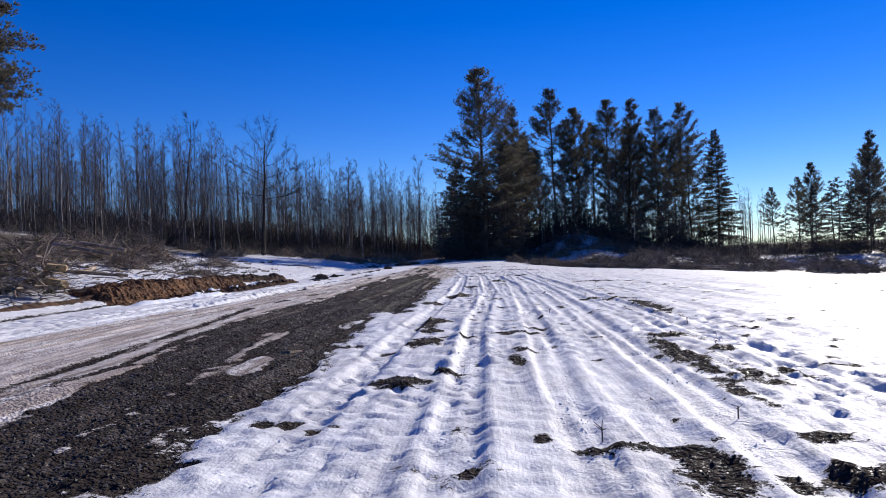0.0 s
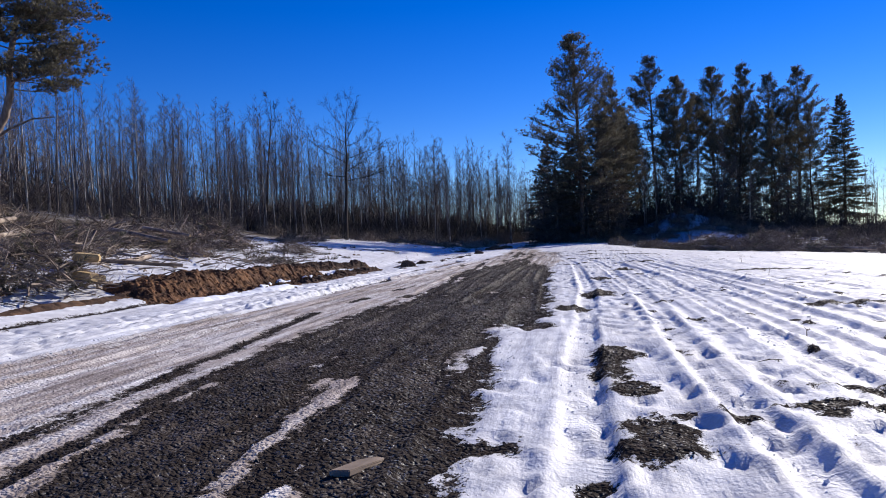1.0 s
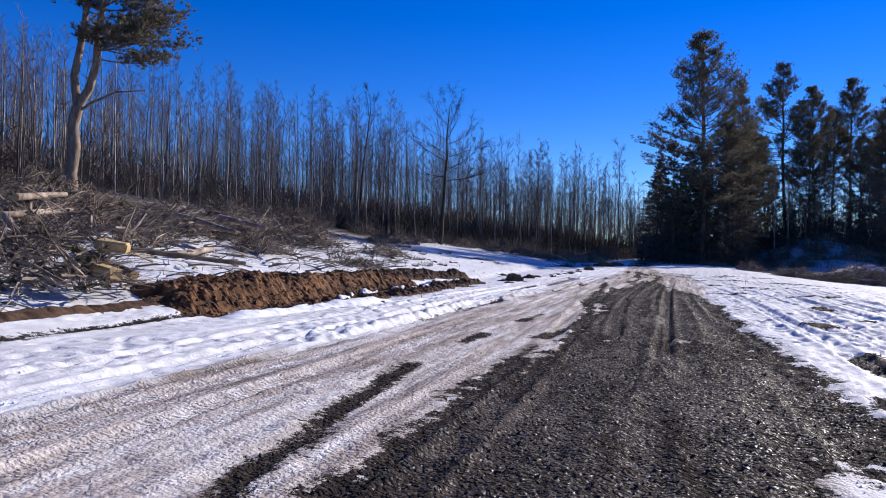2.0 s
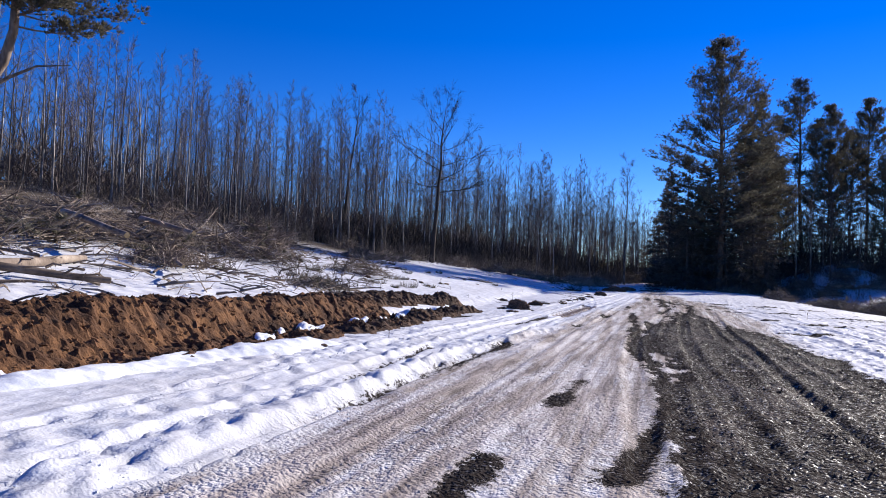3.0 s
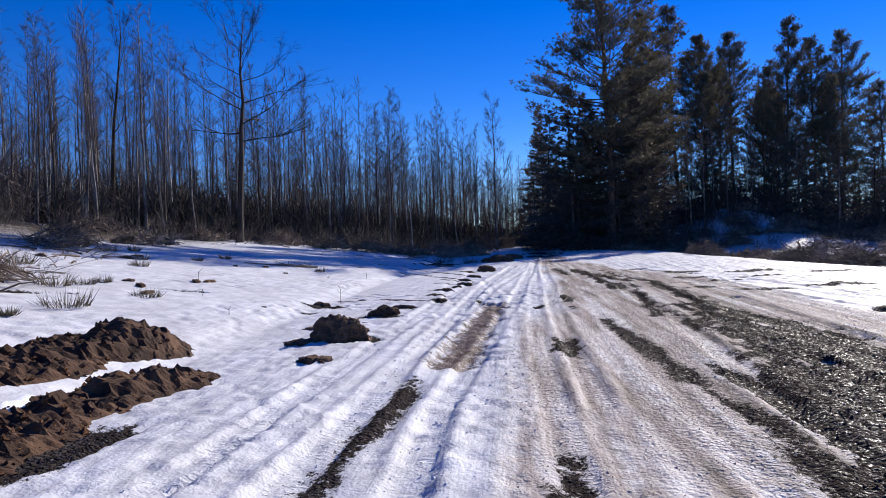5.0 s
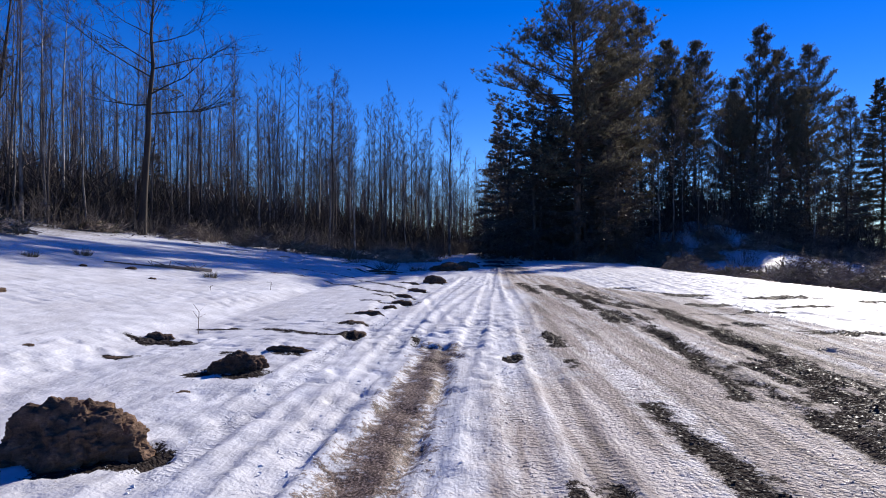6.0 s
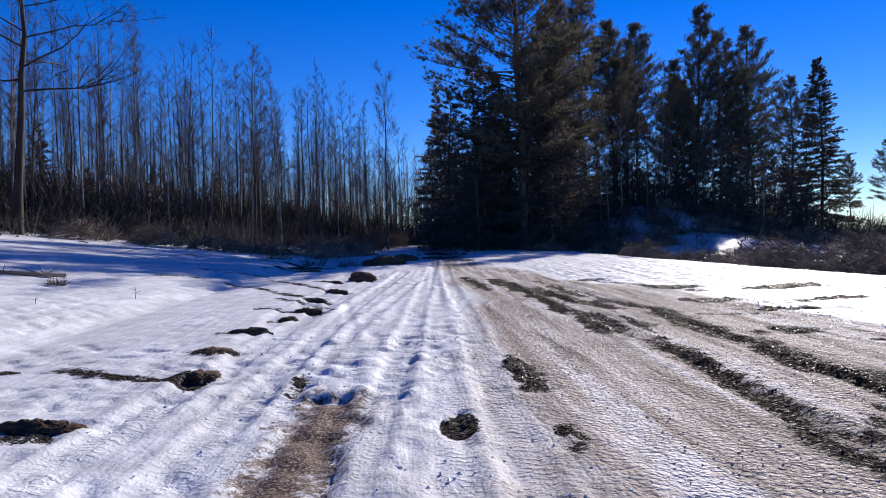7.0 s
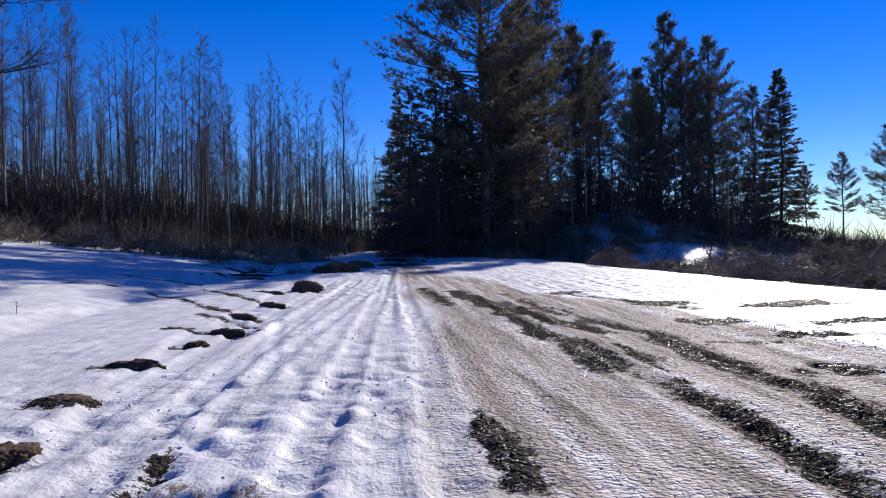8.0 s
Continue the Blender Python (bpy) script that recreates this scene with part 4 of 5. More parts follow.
BIG = "large dark brown lump of turned earth on snow"
for k, (x, y, w, d, h, turn) in enumerate([(-10.98, 52.2, 0.42, 0.3, 0.26, 10), (-10.7, 53.6, 0.45, 0.2, 0.14, -8), (-11.15, 49.0, 0.6, 0.42, 0.42, 20), (-13.15, 54.7, 0.34, 0.22, 0.16, 0),
                                           (-9.3, 70.3, 0.52, 0.45, 0.26, 0), (-9.0, 80.5, 1.2, 0.9, 0.45, 0), (-8.0, 84.5, 0.9, 0.7, 0.35, 30)]):
    clod(x, y, w, d, h, 0 if k in (0, 3, 5) else 1, turn, BIG)
for k, (x, y, w, d, h, turn) in enumerate([(-10.35, 57.0, 0.28, 0.2, 0.2, 0), (-10.3, 58.7, 0.4, 0.16, 0.24, -5), (-10.05, 55.5, 0.22, 0.2, 0.2, 15), (-9.98, 60.3, 0.19, 0.14, 0.15, 0),
                                           (-9.8, 61.5, 0.3, 0.16, 0.18, 0), (-10.0, 63.8, 0.5, 0.14, 0.16, -50), (-9.7, 65.8, 0.5, 0.15, 0.2, -45), (-10.2, 69.3, 0.5, 0.2, 0.2, -40), (-13.0, 53.1, 0.24, 0.12, 0.1, -15),
                                           (-11.9, 76.3, 1.0, 0.25, 0.22, -40), (-12.6, 79.0, 1.2, 0.3, 0.22, -20), (-13.9, 52.6, 0.14, 0.1, 0.08, 0), (-11.0, 46.9, 0.3, 0.25, 0.2, 0),
                                           (-11.2, 51.0, 0.16, 0.12, 0.1, 0), (-11.4, 56.0, 0.4, 0.12, 0.1, -25), (-11.6, 31.5, 0.12, 0.1, 0.1, 0), (-11.7, 48.6, 0.35, 0.25, 0.2, 30), (-12.0, 50.4, 0.3, 0.2, 0.16, 0)]):
    clod(x, y, w, d * 1.2, h * 0.6, 2 + k % 2, turn)


for k, (x, y) in enumerate(random_places(34, 45, (-25, -15.4, 34, 64))):
    clod(x, y, 0.12 + 0.3 * ((k * 7) % 10) / 10, 0.14, 0.07 + 0.01 * (k % 5), 2 + k % 2, 37 * k, "small dark clump of soil and litter on snow")


# ---- bare broadleaf trees ----
def bare_tree(seed, h, r, first, spread, limbs, twigs, low=28):
    """Trunk and crown of a slender leafless tree, h metres high, with steep limbs and fine twigs."""
    rng = random.Random(seed)
    trunk, crown = Shape(), Shape()
    bend = [Vector((0, 0, 0))]
    for k in range(1, 10):
        bend.append(bend[-1] + Vector((rng.uniform(-1, 1) * 0.006 * h, rng.uniform(-1, 1) * 0.006 * h, h / 9)))
    radii = [r * (1.25 if k == 0 else 1) * (1 - 0.97 * k / 9) ** 1.1 + 0.004 for k in range(10)]
    trunk.tube(bend, radii, 6)

    def at(f):
        k = min(int(f * 9), 8)
        return bend[k].lerp(bend[k + 1], f * 9 - k)
    for b in range(limbs):
        f = first + (0.98 - first) * (b + rng.random()) / limbs
        rel = (f - first) / (1 - first)
        az, el = rng.uniform(0, 6.283), radians(low + 14 * rel + rng.uniform(-14, 14))
        long = spread * h * (0.55 + 0.45 * math.sin(min(0.6 + 2.2 * rel, 3.0))) * (1.1 - 0.75 * rel) * rng.uniform(0.35, 1.2)
        pts = [at(f)]
        for k in range(3):
            el += radians(rng.uniform(-8, 11))
            az += rng.uniform(-0.35, 0.35)
            pts.append(pts[-1] + heading(az, min(el, 1.45)) * long / 3)
        rb = max(0.34 * r * (1 - f) + 0.004, 0.0075)
        crown.tube(pts, [rb, rb * 0.7, rb * 0.45, 0.003], 3)
        for t in range(twigs):
            g = rng.uniform(0.15, 1.0) * 3
            k = min(int(g), 2)
            p = pts[k].lerp(pts[k + 1], min(g - k, 1.0))
            d = heading(az + rng.gauss(0, 1.0), el + rng.uniform(-0.7, 0.5))
            tl = rng.uniform(0.3, 0.9) * (0.4 + 0.3 * long)
            e = p + d * tl
            crown.blade(p, e, 0.0055, rng)
            for f2 in (0.3, 0.65):
                m = p.lerp(e, f2)
                crown.blade(m, m + heading(az + rng.gauss(0, 1.3), rng.uniform(-0.2, 1.2)) * tl * 0.5, 0.0042, rng)
    return trunk, crown


def spreading_tree(seed, h, r, fork, limbs, reach, low):
    """A broader leafless tree: limbs that fork twice into curved branches and twigs."""
    rng = random.Random(seed)
    trunk, crown = Shape(), Shape()
    stem = [Vector((rng.uniform(-1, 1) * 0.012 * h * k / 8, rng.uniform(-1, 1) * 0.012 * h * k / 8, h * k / 8)) for k in range(9)]
    trunk.tube(stem, [r * (1.25 if k == 0 else 1) * (1 - 0.97 * k / 8) ** 0.8 for k in range(9)], 8)

    def grow(p, az, el, long, rad, depth):
        pts = [p]
        for k in range(4):
            az += rng.uniform(-0.35, 0.35)
            el = min(el + rng.uniform(-0.16, 0.22), 1.3)
            pts.append(pts[-1] + heading(az, el) * long / 4)
        crown.tube(pts, [rad, rad * 0.8, rad * 0.6, rad * 0.4, rad * 0.15], 5 if depth == 0 else 3)
        for n in range(6 if depth == 0 else 5):
            g = rng.uniform(0.9, 3.9)
            q = pts[int(g)].lerp(pts[int(g) + 1], g - int(g))
            if depth < 2:
                grow(q, az + rng.uniform(-1.1, 1.1), el + rng.uniform(-0.6, 0.4), long * rng.uniform(0.3, 0.55), rad * 0.45, depth + 1)
            else:
                crown.blade(q, q + heading(az + rng.uniform(-1.3, 1.3), rng.uniform(-0.1, 1.3)) * rng.uniform(0.3, 0.9), 0.008, rng)
    for b in range(limbs):
        f = fork + (0.96 - fork) * (b + 0.6 * rng.random()) / limbs
        k = min(int(f * 8), 7)
        grow(stem[k].lerp(stem[k + 1], f * 8 - k), 2.4 * b + rng.uniform(-0.5, 0.5), radians(low + 45 * (f - fork) / (1 - fork) + rng.uniform(-8, 8)),
             reach * (1.1 - 0.62 * (f - fork) / (1 - fork)) * rng.uniform(0.7, 1.15), r * 0.42 * (1.1 - f), 0)
    return trunk, crown


def tree_thing(name, label, category, group, trunk, crown, bark, leaf, crown_name="branchwork", extra=()):
    base = new(name)
    tagged(base, label, category, group)
    trunk.link("trunk", bark, base, smooth=True)
    if crown.f:
        crown.link(crown_name, leaf, base)
    for piece, part_name, mat in extra:
        piece.link(part_name, mat, base)
    return base


def scatter(count, seed, inside, gap, box):
    """Random places inside a region, at least gap apart."""
    rng, out, tries = random.Random(seed), [], 0
    while len(out) < count and tries < count * 60:
        tries += 1
        x, y = rng.uniform(box[0], box[1]), rng.uniform(box[2], box[3])
        if inside(x, y) and all((x - a) ** 2 + (y - b) ** 2 > gap * gap for a, b in out):
            out.append((x, y))
    return out


EDGE = [(-70, 5), (-50, 38), (-38, 60), (-30, 76), (-20, 92), (-12, 106), (-9.5, 122)]


def behind_edge(x, y):
    """How far a place lies behind the edge of the left wood."""
    ex = float(np.interp(y, [b for a, b in EDGE], [a for a, b in EDGE]))
    return ex - x


def plant(places, variants, seed, heights, lean=2.5, sink=0.08):
    """Put copies of the variants at the places; the variants themselves take the first ones."""
    rng = random.Random(seed)
    for k, (x, y) in enumerate(places):
        src, unit = variants[k % len(variants)]
        h = rng.uniform(*heights) / unit
        m = pose(x, y, gz(x, y) - sink, rng.uniform(-lean, lean), rng.uniform(-lean, lean), rng.uniform(0, 360)) @ Matrix.Diagonal((h, h, h * rng.uniform(0.93, 1.07), 1))
        if k < len(variants):
            src.matrix_basis = m
            src["taken"] = 1
        else:
            made = copy_thing(src, Matrix.Identity(4))
            made.matrix_basis = m


WOOD_GROUP = "bare trees of the wood"
bare = []
for k in range(7):
    pale = k in (0, 2, 3, 5)
    tr, cr = bare_tree(300 + k, 15.0, 0.075 + 0.014 * (k % 3), 0.42 if pale else 0.3, 0.13 if pale else 0.17, 36 if pale else 44, 22, 38 if pale else 30)
    bare.append((tree_thing("aspen_tree" if pale else "maple_tree",
                            "leafless pale grey aspen at the snowy wood edge" if pale else "leafless dark grey young maple in the snowy wood",
                            "tree", WOOD_GROUP, tr, cr, BARK_PALE if pale else BARK_GREY, TWIG), 15.0))
near_row = scatter(95, 11, lambda x, y: 0 < behind_edge(x, y) < 7, 1.3, (-75, -9, 12, 121))
inner = scatter(205, 12, lambda x, y: 3 < behind_edge(x, y) < 34, 1.5, (-110, -12, 10, 150))
plant([p for p in near_row + inner if p[1] < 72], bare, 13, (9.8, 14.0), 2.0)
plant([p for p in near_row + inner if p[1] >= 72], [(copy_thing(s, Matrix.Identity(4)), u) for s, u in bare], 16, (11.0, 15.5), 2.0)

right_wood = scatter(55, 14, lambda x, y: y > 104 + 0.1 * x and x + 7.6 < 0.6 * (y - 50.6), 2.0, (2, 46, 104, 140))
plant(right_wood, [(copy_thing(s, Matrix.Identity(4)), u) for s, u in bare], 15, (9.0, 14.0), 3.0)

# taller single trees standing clear of the edge
tr, cr = spreading_tree(350, 15.2, 0.22, 0.44, 16, 5.2, 8)
# the darker bark puts backlit shade into the colour of both maples
big = tree_thing("maple_tree", "tall leafless maple, coloured dark as backlit, standing clear of the wood edge", "tree", "", tr, cr, BARK_BACKLIT, BARK_BACKLIT)
big.matrix_basis = pose(-26.0, 81.2, gz(-26.0, 81.2) - 0.1, 0, 3.0, 40)
tr, cr = spreading_tree(351, 16.5, 0.19, 0.42, 10, 3.6, 35)
fork = tree_thing("maple_tree", "leafless leaning maple at the wood edge, coloured dark as backlit", "tree", "", tr, cr, BARK_BACKLIT, BARK_BACKLIT)
fork.matrix_basis = pose(-38.0, 86.0, gz(-38, 86) - 0.1, 0, 5.0, 0)
tr, cr = spreading_tree(352, 15.8, 0.13, 0.3, 12, 3.2, 45)
lone = tree_thing("birch_tree", "slender leafless birch beside the gap in the wood", "tree", "", tr, cr, BARK_PALE, TWIG)
lone.matrix_basis = pose(-9.5, 110.5, gz(-9.5, 110.5) - 0.1, 0, 1.0, 80)


# far woods, too many to count
def far_woods():
    """Woods behind the clearing: stems, limbs and twigs, and the thicket under them, with shade put into its colour."""
    rng, stems, crowns, thick, brush = random.Random(77), Shape(), Shape(), Shape(), Shape()

    def add(x, y, h, limbs):
        z = gz(x, y)
        top = Vector((x + rng.uniform(-0.5, 0.5), y + rng.uniform(-0.5, 0.5), z + h))
        foot = Vector((x, y, z - 0.2))
        mid = foot.lerp(top, 0.5) + Vector((rng.uniform(-0.2, 0.2), 0, 0))
        r = rng.uniform(0.06, 0.12)
        stems.tube([foot, mid, top], [r, r * 0.65, 0.012], 4)
        for b in range(limbs):
            f = rng.uniform(0.32, 1.0)
            p = foot.lerp(top, f)
            az, el = rng.uniform(0, 6.28), rng.uniform(0.55, 1.25)
            q = p + heading(az, el) * h * 0.15 * (1.2 - f) * rng.uniform(0.6, 1.5)
            crowns.blade(p, q, 0.02, rng)
            for t in range(5):
                m = p.lerp(q, rng.uniform(0.3, 1.0))
                crowns.blade(m, m + heading(az + rng.gauss(0, 0.9), rng.uniform(0.4, 1.4)) * h * 0.06 * rng.uniform(0.6, 1.3), 0.012, rng)
    for x, y in scatter(1150, 78, lambda a, b: 3 < behind_edge(a, b) < 80 or b > 142, 1.3, (-150, 0, 15, 205)):
        add(x, y, rng.uniform(9.5, 13.2) + (2.2 if y > 80 else 0.0), 32)
    for x, y in scatter(620, 79, lambda a, b: b > 124 + 0.15 * abs(a - 20), 1.7, (-20, 130, 125, 205)):
        if (x + 7.6) / (y - 50.6) < 0.62:
            add(x, y, rng.uniform(10, 16), 24)
    left = scatter(1300, 80, lambda a, b: 6 < behind_edge(a, b) < 44, 1.0, (-112, -10, 14, 150))
    spots = left + scatter(700, 81, lambda a, b: b > 108 + 0.1 * a, 1.1, (-6, 44, 108, 150)) \
        + scatter(260, 82, lambda a, b: True, 1.2, (-16, 8, 138, 158)) + scatter(330, 83, lambda a, b: a + 7.6 > 0.6 * (b - 50.6), 1.2, (48, 150, 150, 190))
    spots += scatter(420, 84, lambda a, b: 0.5 < behind_edge(a, b - 4) < 11, 0.9, (-40, -6, 80, 132))
    for n, (x, y) in enumerate(spots):
        foot, tall = Vector((x, y, gz(x, y) - 0.1)), rng.uniform(2.5, 7.5) if n < len(left) else rng.uniform(1.8, 5.2)
        for k in range(44):
            p = foot + Vector((rng.uniform(-0.9, 0.9), rng.uniform(-0.9, 0.9), tall * rng.uniform(0, 0.55)))
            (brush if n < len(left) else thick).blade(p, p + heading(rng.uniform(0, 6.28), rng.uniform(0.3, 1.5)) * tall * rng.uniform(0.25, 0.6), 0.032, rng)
    tagged(stems.link("far_woods", BARK_PALE), "slender pale stems of leafless woods behind the clearing", "woods", kind="stuff")
    tagged(crowns.link("far_crowns", TWIG), "fine grey brown leafless crowns of the woods", "woods", kind="stuff")
    tagged(brush.link("brushwood_thicket", TWIG), "grey brown leafless saplings filling the wood", "thicket", kind="stuff")
    # shade below the trees is painted in as this thicket's dark colour
    tagged(thick.link("thicket", BARK_BACKLIT), "leafless thicket on the floor of the woods, darkened as if in shade", "thicket", kind="stuff")


far_woods()


# ---- conifers ----
def tuft(sh, p, d, size, rng, blades=7, width=0.06):
    for k in range(blades):
        e = (d + Vector((rng.uniform(-1, 1), rng.uniform(-1, 1), rng.uniform(-0.5, 1.0))) * 0.95).normalized()
        sh.blade(p, p + e * size * rng.uniform(0.7, 1.15), size * width * 2.2, rng)


def pine_tree(seed, h, r, first, reach, whorls, density=1.0, size=0.55):
    """A red pine: clean trunk, dead stubs, clumped crown."""
    rng = random.Random(seed)
    trunk, wood, crown = Shape(), Shape(), Shape()
    line = [Vector((0, 0, 0))]
    for k in range(1, 11):
        line.append(line[-1] + Vector((rng.uniform(-1, 1) * 0.006 * h, rng.uniform(-1, 1) * 0.006 * h, h / 10)))
    trunk.tube(line, [r * (1.2 if k == 0 else 1) * (1 - k / 10) ** 0.7 + 0.02 for k in range(11)], 9)

    def at(f):
        k = min(int(f * 10), 9)
        return line[k].lerp(line[k + 1], f * 10 - k)
    for k in range(16):
        f = rng.uniform(0.12, first + 0.05)
        p, a = at(f), rng.uniform(0, 6.28)
        q = p + heading(a, rng.uniform(-0.2, 0.2)) * rng.uniform(0.6, 2.4)
        wood.tube([p, p.lerp(q, 0.5) + Vector((0, 0, 0.05)), q], [0.035, 0.025, 0.01], 3)
    lean_az = rng.uniform(0, 6.283)
    for w in range(whorls):
        f = first + (0.985 - first) * (w + rng.uniform(-0.3, 0.3)) / whorls
        f = min(max(f, first), 0.99)
        rel = (f - first) / (1 - first)
        shape = (0.62 + 0.38 * math.sin(min(rel * 3.0, 1.57))) * (1 - rel ** 1.5) ** 0.95 + 0.06
        for b in range(rng.choice((3, 4, 4, 5))):
            az = rng.uniform(0, 6.283)
            long = reach * shape * rng.choice((0.5, 0.7, 0.85, 0.95, 1.0, 1.12)) * (1 + 0.1 * math.cos(az - lean_az))
            el = radians(2 + 46 * rel + rng.uniform(-14, 14))
            pts = [at(f)]
            for k in range(3):
                pts.append(pts[-1] + heading(az + rng.uniform(-0.2, 0.2), el + 0.2 * k) * long / 3)
            rb = 0.015 + 0.009 * long
            wood.tube(pts, [rb, rb * 0.8, rb * 0.6, 0.01], 4)
            for n in range(int((4 + 2.6 * long) * density)):
                g = (0.3 + 0.7 * rng.random() ** 0.6) * 2.99
                k = int(g)
                p = pts[k].lerp(pts[k + 1], g - k)
                turn = az + rng.choice((-1, 1)) * rng.uniform(0.15, 1.3)
                off = heading(turn, el + rng.uniform(0.0, 0.7)) * rng.uniform(0.15, 0.2 + 0.26 * long)
                wood.tube([p, p + off], [0.012, 0.006], 3)
                for t in range(6):
                    q = p + off * (1.1 - 0.16 * t) + Vector((rng.gauss(0, 0.17), rng.gauss(0, 0.17), rng.gauss(0.03, 0.1)))
                    tuft(crown, q, (off.normalized() * 0.7 + Vector((0, 0, 0.6))).normalized(), size * rng.uniform(0.7, 1.3), rng, 8, 0.034)
    return trunk, wood, crown


def spruce_tree(seed, h, r, first, reach, rows, size=0.5):
    """A dense dark young spruce or fir."""
    rng = random.Random(seed)
    trunk, wood, crown = Shape(), Shape(), Shape()
    trunk.tube([Vector((0, 0, 0)), Vector((0.02 * h, 0, h * 0.5)), Vector((0, 0, h))], [r, r * 0.6, 0.01], 6)
    for w in range(rows):
        f = first + (0.99 - first) * (w + rng.random()) / rows
        az, long = rng.uniform(0, 6.283), reach * (1.03 - f) ** 0.85 * rng.uniform(0.6, 1.2)
        p0 = Vector((0, 0, f * h))
        el = radians(-18 + 45 * f)
        q = p0 + heading(az, el) * long
        wood.tube([p0, q], [0.02, 0.006], 3)
        for t in range(int(5 + 8 * long)):
            g = rng.uniform(0.2, 1.0)
            p = p0.lerp(q, g)
            off = heading(az + rng.choice((-1, 1)) * rng.uniform(0.5, 1.2), el - 0.15) * rng.uniform(0.0, 0.4) * long
            tuft(crown, p + off * (1.1 - g * 0.6), (heading(az, el) + off + Vector((0, 0, -0.15))).normalized(), size * rng.uniform(0.7, 1.2), rng, 6, 0.06)
    return trunk, wood, crown


PINE_GROUP = "tall pines round the clearing"
pines = []
for k, (first, reach) in enumerate([(0.24, 5.6), (0.36, 4.9), (0.5, 4.4), (0.16, 4.8)]):
    tr, wd, cr = pine_tree(400 + k, 26.0, 0.2, first, reach, 42 if k in (0, 3) else 30, 1.0, 0.27)
    pines.append((tree_thing("pine_tree", "tall dark green pine with clumped crown and bare trunk", "pine tree", PINE_GROUP, tr, wd, BARK_PINE, BARK_PINE, "branchwork", [(cr, "crown", NEEDLE)]), 26.0))
SPRUCE_GROUP = "young evergreens under the tall trees"
spruces = []
for k in range(4):
    tr, wd, cr = spruce_tree(500 + k, 9.0, 0.1, 0.03, 2.2 + 0.5 * (k % 2), 95, 0.24)
    spruces.append((tree_thing("spruce_tree", "dense dark young evergreen in shade at the wood edge", "spruce tree", SPRUCE_GROUP, tr, wd, BARK_GREY, BARK_GREY, "branchwork", [(cr, "crown", SPRUCE)]), 9.0))


def put_pine(k, x, y, top, turn=0.0, lean=0.0, wide=1.0):
    src, unit = pines[k % 4]
    z = gz(x, y) - 0.1
    s = (top - z) / unit
    m = pose(x, y, z, 0, lean, turn) @ Matrix.Diagonal((s * wide * 1.12, s * wide * 1.12, s, 1))
    if "taken" in src:
        copy_thing(src, Matrix.Identity(4)).matrix_basis = m
    else:
        src.matrix_basis = m
        src["taken"] = 1


for k, (kind, x, y, top, lean, wide) in enumerate([(0, 1.0, 99.6, 28.7, -0.5, 1.25), (3, 7.0, 109, 25.0, 0, 1.0), (1, 15.2, 133.4, 33.2, 0, 1.05), (2, 20.5, 138, 30.0, 1, 0.9), (2, 29.6, 155.5, 35.0, 0, 0.95),
                                                   (3, 28.4, 132, 30.0, 0, 1.0), (1, 36.5, 142, 30.0, -1, 0.95), (1, 42.6, 146.5, 32.0, 0, 1.0), (1, 70.3, 154.6, 15.8, 0, 1.0),
                                                   (0, 97, 175, 25.0, 0, 1.1), (1, 66.2, 158, 14.0, 0, 1.0)]):
    put_pine(kind, x, y, top, 60.0 + 47.0 * k, lean, wide)
for k, (x, y, top) in enumerate([(3.5, 104, 20), (8.5, 124, 22), (12, 131, 21), (18, 130, 23), (24, 127, 20), (24, 145, 27), (33, 126, 21), (34, 150, 28), (39, 128, 20), (43, 152, 25),
                                 (-0.5, 104, 15), (5.5, 112, 19), (9.0, 125, 23), (30, 138, 22), (61, 111, 18.5), (53, 112, 14)]):
    put_pine(k + 1, x, y, top, 71.0 * k, 0.0, 0.95)

# the tall narrow spruce beside the road gap, and the dark young ones
tr, wd, cr = spruce_tree(520, 18.0, 0.2, 0.05, 2.6, 190, 0.34)
tall = tree_thing("spruce_tree", "tall narrow dark spruce beside the road gap", "spruce tree", "", tr, wd, BARK_GREY, BARK_GREY, "branchwork", [(cr, "crown", SPRUCE)])
tall.matrix_basis = pose(-4.0, 124.8, gz(-4.0, 124.8) - 0.1)
tr, wd, cr = spruce_tree(530, 24.6, 0.27, 0.16, 5.2, 430, 0.36)
alone = tree_thing("pine_tree", "tall layered pine standing apart from the others", "pine tree", PINE_GROUP, tr, wd, BARK_PINE, BARK_PINE, "branchwork", [(cr, "crown", NEEDLE)])
alone.matrix_basis = pose(45.7, 133.7, gz(45.7, 133.7) - 0.1)
under_right = scatter(96, 21, lambda x, y: x + 7.6 < 0.63 * (y - 50.6) and y > 97 + 0.12 * max(x, 0) + (20 if 6.5 < x < 22 else 8 if 22 < x < 30 else 0), 1.6, (-3, 44, 98, 138))
under_left = scatter(58, 22, lambda x, y: 2 < behind_edge(x, y - 6) < 16 and y > 88, 1.9, (-60, -8, 84, 140))
plant(under_right, spruces, 23, (4.0, 11.5), 3.0)
plant(under_left, [(copy_thing(s, Matrix.Identity(4)), u) for s, u in spruces], 29, (3.0, 6.5), 3.0)
side = [(copy_thing(s, Matrix.Identity(4)), u) for s, u in spruces]
plant([(-4.2, 105), (-2.2, 101), (1.8, 99.5), (4.6, 101.5), (-5.6, 112), (5.6, 106.5), (4.5, 113), (-3.6, 118), (0.2, 106), (2.5, 119)], side, 26, (9.0, 16.5), 2.5)
edge_right = scatter(26, 27, lambda x, y: True, 2.0, (46.5, 80, 98, 114))
plant(edge_right, [(copy_thing(s, Matrix.Identity(4)), u) for s, u in spruces], 28, (7.0, 12.5), 2.0)
